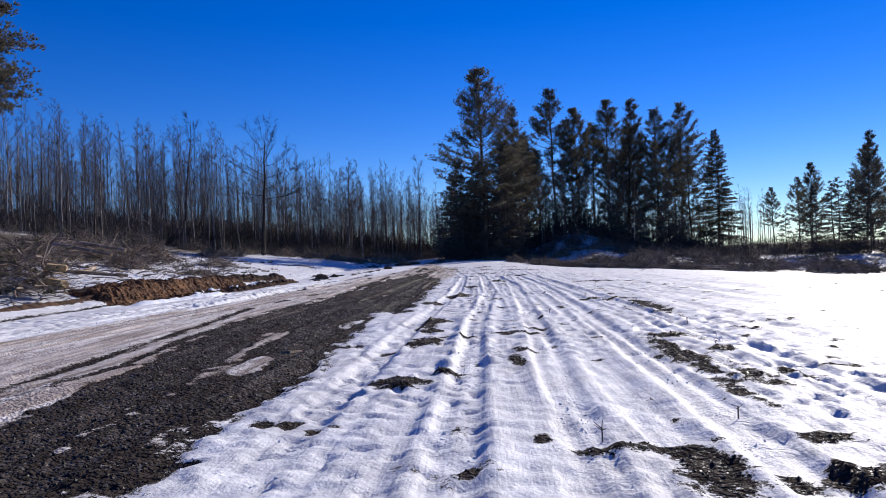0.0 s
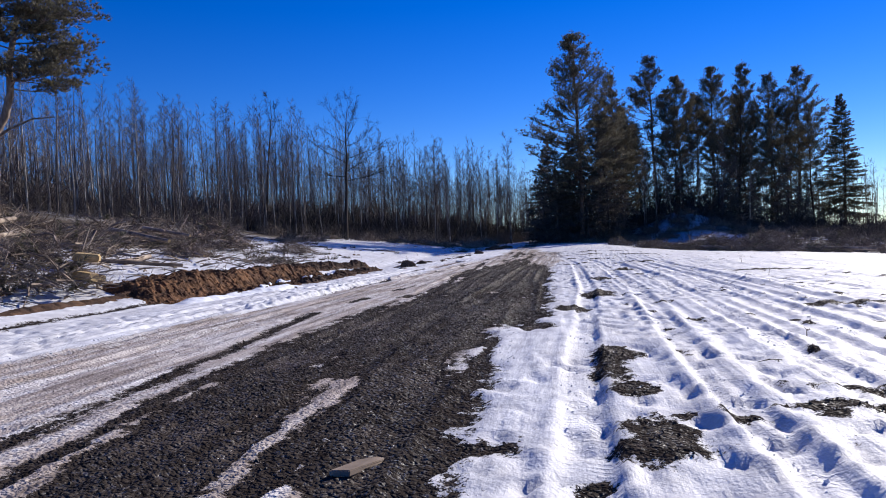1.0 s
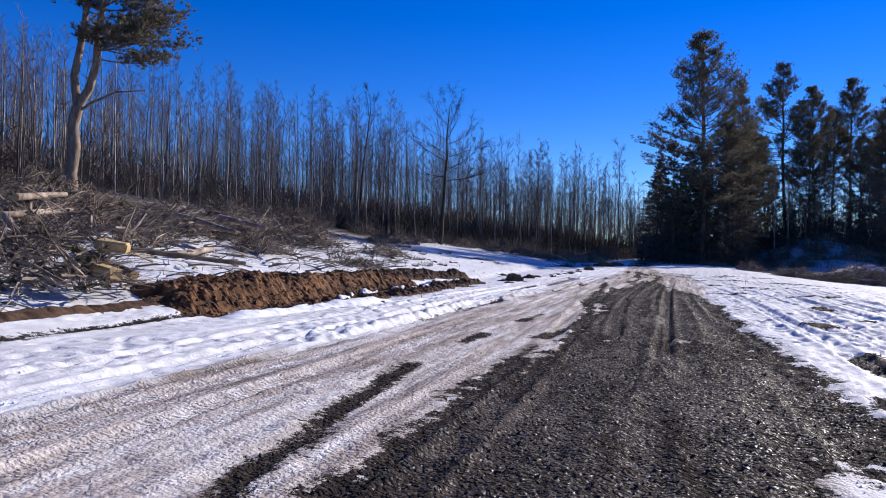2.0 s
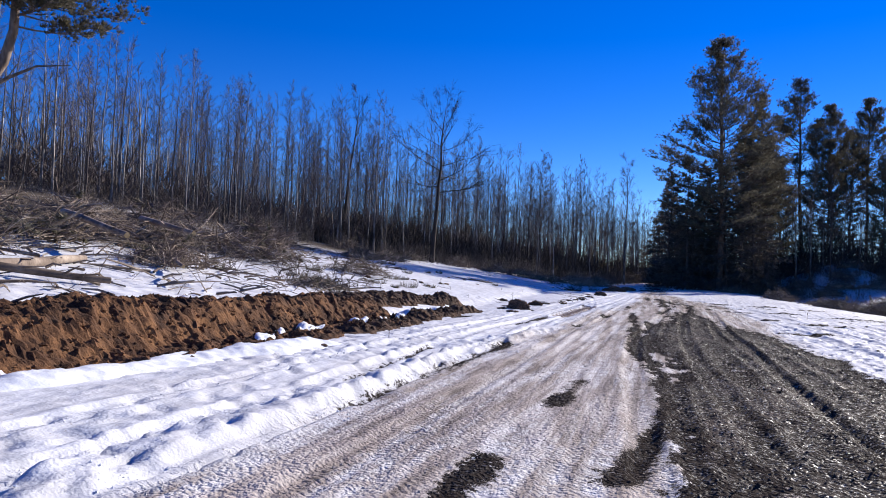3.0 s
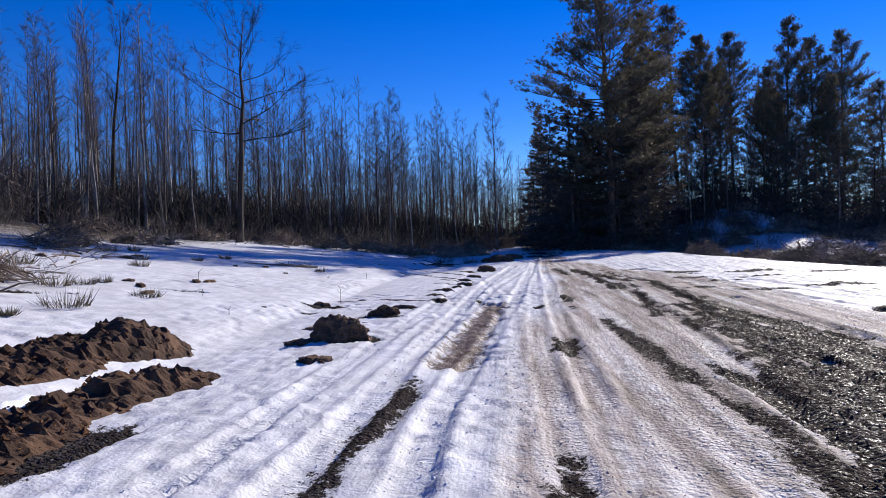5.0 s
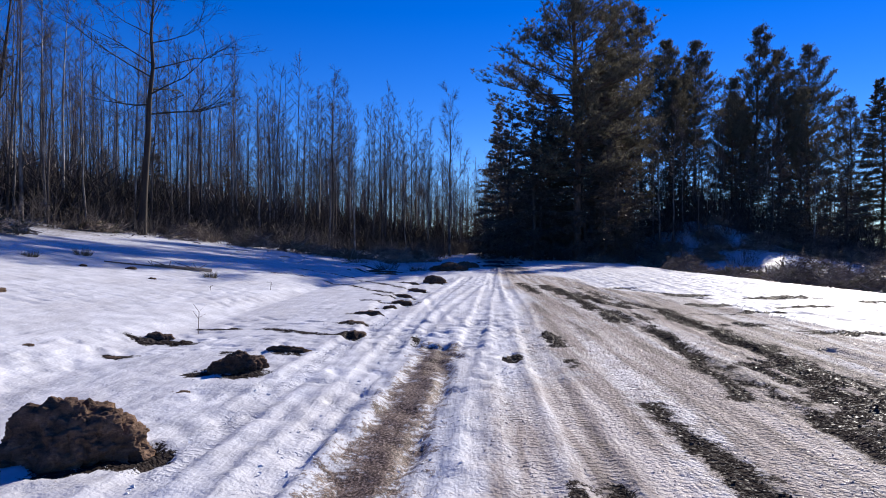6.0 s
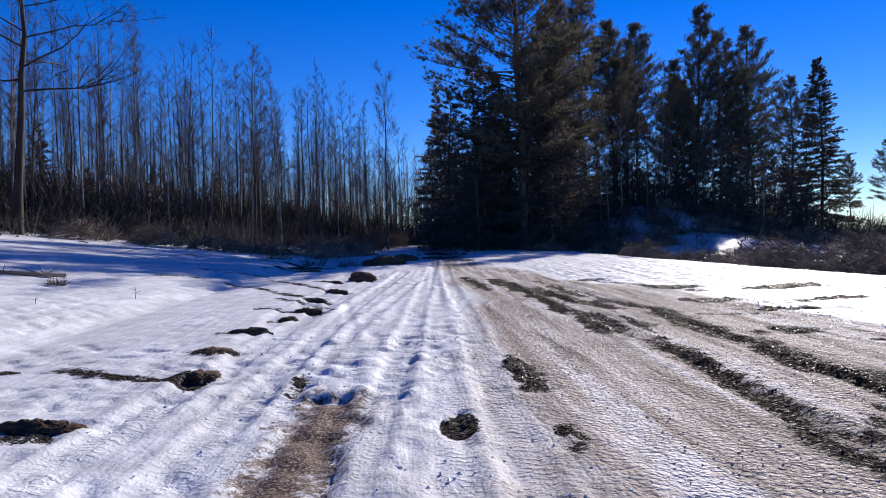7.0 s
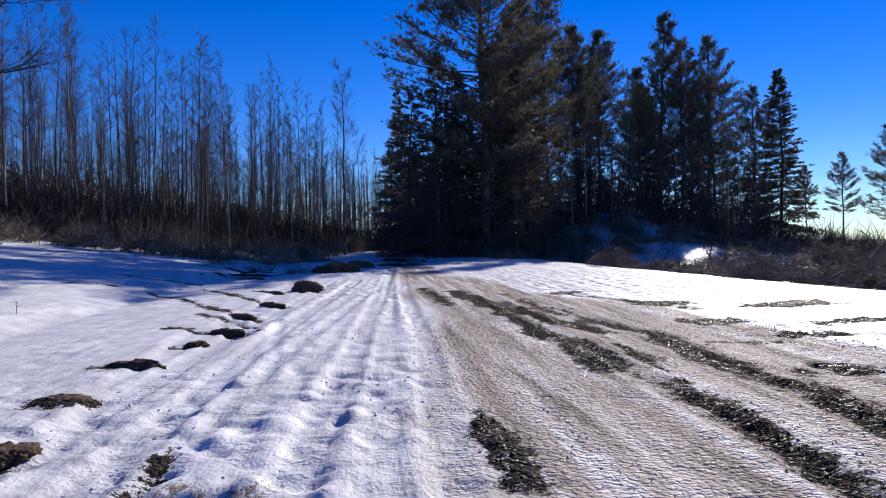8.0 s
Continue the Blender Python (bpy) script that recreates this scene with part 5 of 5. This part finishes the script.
gap_row = scatter(16, 24, lambda x, y: True, 1.6, (-13, 2, 141, 150))
plant(gap_row, [(copy_thing(s, Matrix.Identity(4)), u) for s, u in spruces], 25, (5.0, 8.0), 2.0)


# the forked pine on the slope to the left
def forked_pine():
    rng = random.Random(600)
    base = new("pine_tree")
    tagged(base, "forked old pine with orange bark and one-sided crown", "pine tree")
    right = Vector((0.966, 0.26, 0))
    up = Vector((0, 0, 1))
    foot = Vector((0, 0, 0))
    knee = right * 0.25 + up * 5.6
    stem = [foot, right * -0.1 + up * 1.6, right * 0.12 + up * 3.2, right * 0.0 + up * 4.5, knee]
    left_stem = [knee, right * 0.0 + up * 7.4, right * 0.5 + up * 10.0, right * 0.9 + up * 13.5, right * 1.0 + up * 18.0]
    right_stem = [knee, right * 0.95 + up * 6.7, right * 1.35 + up * 8.2, right * 1.4 + up * 10.2, right * 2.1 + up * 13.6, right * 2.6 + up * 17.0]
    trunk, wood, crown = Shape(), Shape(), Shape()
    trunk.tube(stem, [0.42, 0.35, 0.33, 0.31, 0.33], 10)
    trunk.tube(left_stem, [0.27, 0.24, 0.2, 0.14, 0.03], 8)
    trunk.tube(right_stem, [0.26, 0.24, 0.22, 0.2, 0.14, 0.03], 8)
    dead = [knee - up * 0.3, right * 1.2 + up * 5.9, right * 2.6 + up * 6.5, right * 4.3 + up * 6.6]
    wood.tube(dead, [0.11, 0.09, 0.06, 0.02], 5)
    wood.tube([dead[1], dead[1] + right * 0.6 + up * 0.9], [0.05, 0.012], 4)
    for n in range(44):
        line = left_stem if n % 3 == 0 else right_stem
        g = rng.uniform(1.6, len(line) - 1.02)
        k = int(g)
        p = line[k].lerp(line[k + 1], g - k)
        if p.z < 8.3:
            continue
        az = rng.uniform(-0.9, 1.4) if rng.random() < 0.75 else rng.uniform(0, 6.28)
        long = (5.2 - 0.19 * (p.z - 8)) * rng.uniform(0.5, 1.1) * (1 if abs(az) < 1.6 else 0.55)
        el = rng.uniform(-0.3, 0.25)
        pts = [p]
        for s in range(4):
            az += rng.uniform(-0.25, 0.25)
            pts.append(pts[-1] + heading(az, el + 0.07 * s) * long / 4)
        wood.tube(pts, [0.06, 0.05, 0.035, 0.025, 0.01], 4)
        for t in range(int(16 + 13 * long)):
            s = rng.uniform(1.4, 3.99)
            k = int(s)
            q = pts[k].lerp(pts[k + 1], s - k)
            side = heading(az + rng.choice((-1, 1)) * rng.uniform(0.3, 1.4), rng.uniform(-0.1, 0.6))
            w = rng.uniform(0.1, 0.34 * long)
            tip = q + side * w
            if t % 4 == 0:
                wood.tube([q, tip], [0.02, 0.008], 3)
            for c in range(2):
                tuft(crown, tip + Vector((rng.uniform(-0.2, 0.2), rng.uniform(-0.2, 0.2), rng.uniform(-0.1, 0.2))), (side + up * 0.4).normalized(), rng.uniform(0.24, 0.38), rng, 12, 0.035)
    trunk.link("trunk", BARK_WARM, base, smooth=True)
    wood.link("branchwork", BARK_WARM, base)
    crown.link("crown", NEEDLE, base)
    base.matrix_basis = pose(-37.0, 44.0, gz(-37.0, 44.0) - 0.1)


forked_pine()


# ---- slash heaps, logs, undergrowth ----
def brush_heap(seed, w, d, h, count, green):
    """A heap of cut branches, with or without evergreen boughs."""
    rng = random.Random(seed)
    sticks, boughs = Shape(), Shape()
    for k in range(count):
        a, rr = rng.uniform(0, 6.28), math.sqrt(rng.random())
        cx, cy = math.cos(a) * rr * w, math.sin(a) * rr * d
        cz = h * (1 - rr * rr) * rng.random() ** 0.6
        long = rng.uniform(0.4, 1.3) + 1.7 * rng.random() ** 3
        az, el = rng.uniform(0, 6.28), rng.gauss(0.12, 0.45)
        dirn = heading(az, el)
        p = Vector((cx, cy, max(cz, 0.03)))
        a0, b0 = p - dirn * long / 2, p + dirn * long / 2
        a0.z, b0.z = max(a0.z, -0.05), max(b0.z, 0.0)
        mid = p + Vector((rng.uniform(-0.15, 0.15), rng.uniform(-0.15, 0.15), rng.uniform(-0.04, 0.15))) * (0.4 + 0.5 * long)
        rad = rng.choice((0.008, 0.012, 0.016, 0.024, 0.045))
        sticks.tube([a0, mid, b0], [rad, rad * 0.8, rad * 0.4], 4)
        for t in range(4):
            s = mid.lerp(b0, rng.random())
            e = s + heading(az + rng.uniform(-1, 1), rng.uniform(-0.1, 0.9)) * rng.uniform(0.2, 0.8)
            sticks.tube([s, e], [0.008, 0.003], 3)
        if rng.random() < green:
            for t in range(16):
                s = a0.lerp(b0, rng.random())
                tuft(boughs, s, heading(az + rng.uniform(-0.8, 0.8), rng.uniform(-0.3, 0.5)), rng.uniform(0.14, 0.3), rng, 6, 0.05)
    return sticks, boughs


HEAP_GROUP = "slash heaps of cut branches"
heaps = []
for k, (w, d, h, count, green) in enumerate([(2.3, 1.8, 1.4, 270, 0.08), (2.6, 1.5, 1.0, 240, 0.05), (2.0, 2.0, 0.7, 190, 0.12), (3.0, 1.6, 1.25, 270, 0.02)]):
    st, bo = brush_heap(700 + k, w, d, h, count, green)
    base = new("brush_heap")
    tagged(base, "tangled heap of cut grey brown branches on snow" if green < 0.2 else "heap of cut branches with green pine boughs on snow", "brush heap", HEAP_GROUP)
    st.link("brushwood", STICK, base)
    tagged(bo.link("greenery", NEEDLE, base), "dull green pine boughs", kind="stuff")
    heaps.append(base)


def put_heap(k, x, y, s, turn):
    src = heaps[k % 4]
    m = pose(x, y, gz(x, y) - 0.06, 0, 0, turn) @ Matrix.Diagonal((s, s, s, 1))
    if "taken" in src:
        copy_thing(src, Matrix.Identity(4)).matrix_basis = m
    else:
        src.matrix_basis, src["taken"] = m, 1


for k, (x, y, s) in enumerate([(-16.9, 23.6, 1.0), (-19.6, 28.0, 1.0), (-22.0, 33.0, 0.95), (-25.0, 38.0, 1.0), (-18.2, 19.5, 1.1), (-21.5, 15.5, 1.2), (-24.5, 29.0, 1.15), (-26.5, 44.0, 1.2),
                               (-22.5, 46.0, 0.9), (-18.6, 35.5, 0.7), (-17.2, 41.5, 0.55), (-19.5, 50.0, 0.6), (-28.0, 54.0, 1.1), (-24.0, 60.0, 0.7), (-25.0, 67.0, 0.8), (-30.0, 36.0, 1.1)]):
    put_heap(k, x, y, s, 53 * k)
for k, (x, y, s) in enumerate([(6.7, 74.2, 0.6), (9.3, 73.2, 0.75), (4.4, 83.0, 0.6), (12.5, 73.0, 0.7), (16.0, 71.5, 0.9), (21.0, 71.0, 0.9), (27.0, 69.0, 1.0), (34.0, 68.0, 1.0), (42.0, 66.0, 1.1),
                               (12.0, 80.0, 0.8), (18.0, 80.0, 0.9), (25.0, 79.0, 1.0), (33.0, 78.0, 1.1), (9.0, 87.0, 0.8), (15.0, 90.0, 0.9), (22.0, 92.0, 1.0), (30.0, 90.0, 1.1),
                               (8.0, 78.5, 0.8), (14.5, 76.5, 0.9), (20.0, 75.5, 1.0), (26.0, 74.0, 1.1), (38.0, 72.0, 1.2), (46.0, 74.0, 1.2), (56.0, 70.0, 1.3), (20.0, 86.0, 1.1)]):
    put_heap(k + 1, x, y, 1.15 * s, 37 * k + 10)
for k, (x, y, s) in enumerate([(-27.5, 78.5, 0.8), (-24.0, 83.0, 0.8), (-21.0, 84.5, 0.7), (-18.5, 86.0, 0.8), (-16.0, 88.0, 0.8), (-13.6, 91.0, 0.8), (-12.0, 96.0, 0.9), (-31.5, 74.0, 0.9),
                               (2.0, 96.0, 0.7), (7.0, 98.0, 0.8), (12.0, 101.0, 0.7), (17.0, 104.0, 0.6), (22.0, 102.0, 0.8), (20.0, 110.0, 0.6), (14.5, 109.0, 0.5), (9.0, 103.0, 0.7), (14.0, 104.5, 0.8), (19.0, 107.0, 0.8), (11.0, 107.5, 0.7), (16.5, 112.0, 0.8), (22.5, 108.0, 0.9), (26.0, 104.0, 1.0), (12.5, 113.0, 0.7), (30.0, 100.0, 1.1), (36.0, 96.0, 1.1), (42.0, 88.0, 1.2), (52.0, 84.0, 1.2), (52.0, 70.0, 1.2)]):
    put_heap(k + 2, x, y, s, 61 * k + 25)


def log(x0, y0, x1, y1, r, lift, label, stubs=4, seed=0):
    """A fallen stem with pale cut ends and broken branch stubs."""
    rng = random.Random(seed)
    a, b = Vector((x0, y0, gz(x0, y0) + r * 0.7 + lift)), Vector((x1, y1, gz(x1, y1) + r * 0.6 + lift))
    base = new("log")
    base.matrix_basis = Matrix.Translation(a)
    tagged(base, label, "log")
    d = b - a
    bark, butt, tip = Shape(), Shape(), Shape()
    pts = [d * f + Vector((rng.uniform(-0.3, 0.3), rng.uniform(-0.3, 0.3), rng.uniform(-0.2, 0.2))) * r for f in (0, 0.25, 0.5, 0.75, 1)]
    pts[0], pts[4] = Vector((0, 0, 0)), d
    bark.tube(pts, [r, r * 0.95, r * 0.88, r * 0.8, r * 0.72], 9)
    for s in range(stubs):
        p = pts[rng.randrange(1, 4)]
        q = p + Vector((rng.uniform(-1, 1), rng.uniform(-1, 1), rng.uniform(0.0, 0.5))) * rng.uniform(0.2, 0.6) + d * 0.12
        bark.tube([p, q], [r * 0.3, 0.008], 4)
    u = d.normalized()
    butt.tube([u * -0.012, u * 0.0], [r * 0.9, r * 0.94], 9, True)
    tip.tube([d, d + u * 0.012], [r * 0.66, r * 0.64], 9, True)
    bark.link("bark", STICK, base, smooth=True)
    butt.link("cut_end", CUT_WOOD, base, "pale yellow sawn end")
    tip.link("cut_end", CUT_WOOD, base, "pale yellow sawn end")


PALE_LOG = "pale barked log lying on the slash heap"
log(-15.6, 25.6, -18.4, 26.6, 0.13, 0.05, PALE_LOG, 2, 1)
log(-17.8, 27.6, -15.6, 30.2, 0.09, 0.1, "thin dark dead stem lying across snow", 6, 2)
log(-19.8, 24.6, -16.3, 22.6, 0.12, 0.75, PALE_LOG, 2, 3)
log(-20.5, 26.2, -16.8, 23.9, 0.10, 0.6, PALE_LOG, 2, 4)
log(-22.5, 35.5, -18.0, 33.2, 0.11, 0.7, "grey log sticking out of the slash heap", 5, 5)
log(-16.3, 65.6, -17.6, 64.4, 0.055, 0.02, "fallen pale branchy log on open snow", 12, 6)
log(-17.3, 64.7, -18.6, 63.4, 0.025, 0.02, "thin broken limb on open snow", 6, 7)
log(-24.5, 41.0, -20.2, 38.6, 0.12, 0.9, PALE_LOG, 3, 9)
log(-21.6, 27.4, -24.2, 31.6, 0.12, 0.9, PALE_LOG, 3, 12)
log(-20.9, 26.4, -22.6, 30.4, 0.1, 0.55, PALE_LOG, 2, 13)
log(-17.2, 29.0, -18.3, 32.2, 0.12, 0.02, "pale barked log lying in the snow", 2, 14)
log(-16.6, 33.6, -19.6, 36.4, 0.05, 0.25, "thin dark dead stem lying across snow", 7, 16)
log(-19.2, 22.6, -22.4, 25.0, 0.1, 0.7, PALE_LOG, 2, 18)
log(13.5, 71.3, 9.8, 73.9, 0.12, 0.25, "dark log in the slash heap by the snowfield", 4, 10)
log(24.5, 69.0, 19.5, 71.0, 0.13, 0.3, "dark log in the slash heap by the snowfield", 4, 11)


def sawn_chunk(x, y, z, w, turn, tilt, wide=0.45, thick=0.3, mat=CUT_WOOD):
    bm = bmesh.new()
    bmesh.ops.create_cube(bm, size=1.0)
    bmesh.ops.scale(bm, vec=(w, w * wide, w * thick), verts=bm.verts)
    bmesh.ops.bevel(bm, geom=bm.edges[:], offset=w * thick * 0.16, segments=2, affect="EDGES")
    for v in bm.verts:
        v.co += noise.noise_vector(v.co * 5 + Vector((x, y, 0))) * w * 0.07
    me = bpy.data.meshes.new("split_log")
    bm.to_mesh(me)
    bm.free()
    me.materials.append(mat)
    ob = new("split_log", me)
    ob.matrix_basis = pose(x, y, z, tilt, 8, turn)
    return ob


for x, y, dz, w, turn, tilt in ((-15.4, 24.7, 1.0, 0.75, 20, 10), (-15.1, 24.2, 0.55, 0.8, -15, 0), (-16.0, 25.2, 0.8, 0.5, 60, 20)):
    tagged(sawn_chunk(x, y, gz(x, y) + dz, w, turn, tilt), "yellow freshly split wood on the slash heap", "firewood")
tagged(sawn_chunk(-2.3, 10.75, gz(-2.3, 10.75) - 0.055, 0.9, 77, 0, 0.15, 0.05, STICK), "flat split wood slab lying in the mud", "firewood")


def twig(x, y, h, seed, label):
    rng, sh = random.Random(seed), Shape()
    p = Vector((0, 0, -0.05))
    top = Vector((rng.uniform(-0.1, 0.1) * h, 0, h * 0.62))
    sh.tube([p, top * 0.5, top], [0.007, 0.006, 0.005], 5)
    for k in range(4):
        q = top * rng.uniform(0.6, 1.0)
        sh.tube([q, q + heading(rng.uniform(0, 6.28), rng.uniform(0.1, 0.9)) * h * rng.uniform(0.25, 0.5)], [0.004, 0.002], 4)
    ob = sh.link("twig", STICK)
    ob.matrix_basis = pose(x, y, gz(x, y), 0, 0, rng.uniform(0, 360))
    tagged(ob, label, "twig", "twigs poking out of snow")


for k, (x, y, h) in enumerate([(-12.8, 55.6, 0.65), (0.85, 52.4, 0.5), (1.55, 5.0, 0.16), (2.75, 5.6, 0.14), (3.9, 9.6, 0.14), (-14.0, 51.0, 0.25), (-15.5, 53.0, 0.3), (-17.0, 56.0, 0.4), (-14.6, 61.0, 0.2),
                               (4.5, 13.0, 0.12), (2.2, 16.0, 0.12), (-11.2, 34.0, 0.25), (-16.4, 37.0, 0.8), (-15.8, 44.5, 0.6), (-20.0, 58.0, 0.8), (-13.7, 63.2, 0.4), (5.5, 30.0, 0.3), (7.0, 40.0, 0.4)]):
    twig(x, y, h, 800 + k, "bare forked twig poking out of the snow")


def grass_tuft(x, y, w, h, seed):
    rng, sh = random.Random(seed), Shape()
    for k in range(140):
        a, rr = rng.uniform(0, 6.28), math.sqrt(rng.random()) * w
        p = Vector((math.cos(a) * rr, math.sin(a) * rr, -0.03))
        sh.blade(p, p + heading(a + rng.uniform(-0.6, 0.6), rng.uniform(0.5, 1.5)) * h * rng.uniform(0.5, 1.2), 0.008, rng)
    ob = sh.link("grass_tuft", GRASS)
    ob.matrix_basis = pose(x, y, gz(x, y))
    tagged(ob, "dry brown grass tuft standing out of the snow", "grass tuft", "grass tufts on the slope")


for k, (x, y, w, h) in enumerate([(-16.5, 49.4, 0.42, 0.4), (-18.2, 51.5, 0.35, 0.4), (-20.2, 47.0, 0.4, 0.5), (-15.8, 40.6, 0.3, 0.4), (-21.0, 54.0, 0.4, 0.5), (-12.6, 83.0, 0.6, 0.7), (-14.5, 84.0, 0.6, 0.8),
                                  (-10.6, 81.0, 0.5, 0.5), (-17.5, 47.8, 0.5, 0.35), (-19.0, 43.5, 0.5, 0.4)]):
    grass_tuft(x, y, w, h, 900 + k)
for k, (x, y) in enumerate(random_places(26, 46, (-26, -15.4, 36, 66))):
    grass_tuft(x, y, 0.16 + 0.02 * (k % 8), 0.2 + 0.03 * (k % 6), 940 + k)


def undergrowth():
    rng, sh = random.Random(55), Shape()
    spots = scatter(620, 56, lambda x, y: -3 < behind_edge(x, y) < 24, 0.7, (-90, -9, 10, 125))
    spots += scatter(300, 57, lambda x, y: y > 96 + 0.05 * x, 0.8, (0, 70, 72, 124))
    spots += scatter(40, 58, lambda x, y: True, 0.5, (-32, -16, 15, 42))
    spots += scatter(330, 59, lambda x, y: -2 < behind_edge(x, y - 4) < 11, 0.5, (-48, -5, 82, 128)) + scatter(200, 60, lambda x, y: y > 96 + 0.1 * x and not 9 < x < 25, 0.6, (-4, 60, 96, 126))
    for x, y in spots:
        foot, tall = Vector((x, y, gz(x, y) - 0.05)), rng.uniform(0.9, 2.6) + (1.8 * rng.random() if behind_edge(x, y) > 3 else 0)
        if x > -33 and y < 43 or x > 4 and y < 100:
            tall *= 0.5
        for k in range(13):
            p = foot + Vector((rng.uniform(-0.5, 0.5), rng.uniform(-0.5, 0.5), 0))
            q = p + heading(rng.uniform(0, 6.28), rng.uniform(0.8, 1.5)) * tall * rng.uniform(0.5, 1.0)
            sh.tube([p, q], [0.014, 0.006], 3)
            for t in range(6):
                s = p.lerp(q, rng.uniform(0.25, 0.95))
                sh.blade(s, s + heading(rng.uniform(0, 6.28), rng.uniform(0.2, 1.2)) * tall * rng.uniform(0.15, 0.4), 0.012, rng)
    # trunk bark instead of twig colour: its darker tone stands in for shade
    tagged(sh.link("undergrowth", BARK_GREY), "leafless brown shrubs and saplings, coloured darker for the shade under the trees", "undergrowth", kind="stuff")


undergrowth()


def litter_sticks():
    """Small sticks and bark scraps strewn over the slope."""
    rng, sh = random.Random(66), Shape()
    spots = scatter(1700, 67, lambda x, y: x < -14.6 - max(y - 40, 0) * 0.35, 0.1, (-29, -14.6, 15, 60)) + scatter(160, 68, lambda x, y: True, 0.4, (4, 45, 70, 95)) + scatter(1100, 70, lambda x, y: True, 0.2, (6, 48, 80, 122)) + scatter(40, 69, lambda x, y: True, 0.5, (-26, -12, 74, 86))
    for x, y in spots:
        p = Vector((x, y, gz(x, y) + 0.03))
        d = heading(rng.uniform(0, 6.28), rng.uniform(-0.02, 0.25))
        long, r = rng.uniform(0.15, 0.8) + rng.random() ** 3, rng.choice((0.006, 0.009, 0.014, 0.022, 0.035))
        q = p + d * long
        q.z = max(q.z, gz(q.x, q.y) + 0.02)
        sh.tube([p, p.lerp(q, 0.5) + Vector((0, 0, rng.uniform(0, 0.06))), q], [r, r * 0.8, r * 0.4], 4)
        if rng.random() < 0.5:
            s = p.lerp(q, 0.6)
            sh.tube([s, s + heading(rng.uniform(0, 6.28), rng.uniform(0.2, 1)) * long * 0.4], [r * 0.5, 0.004], 3)
    tagged(sh.link("strewn_sticks", STICK), "broken sticks strewn over snow on the logged slope", "sticks", kind="stuff")


litter_sticks()
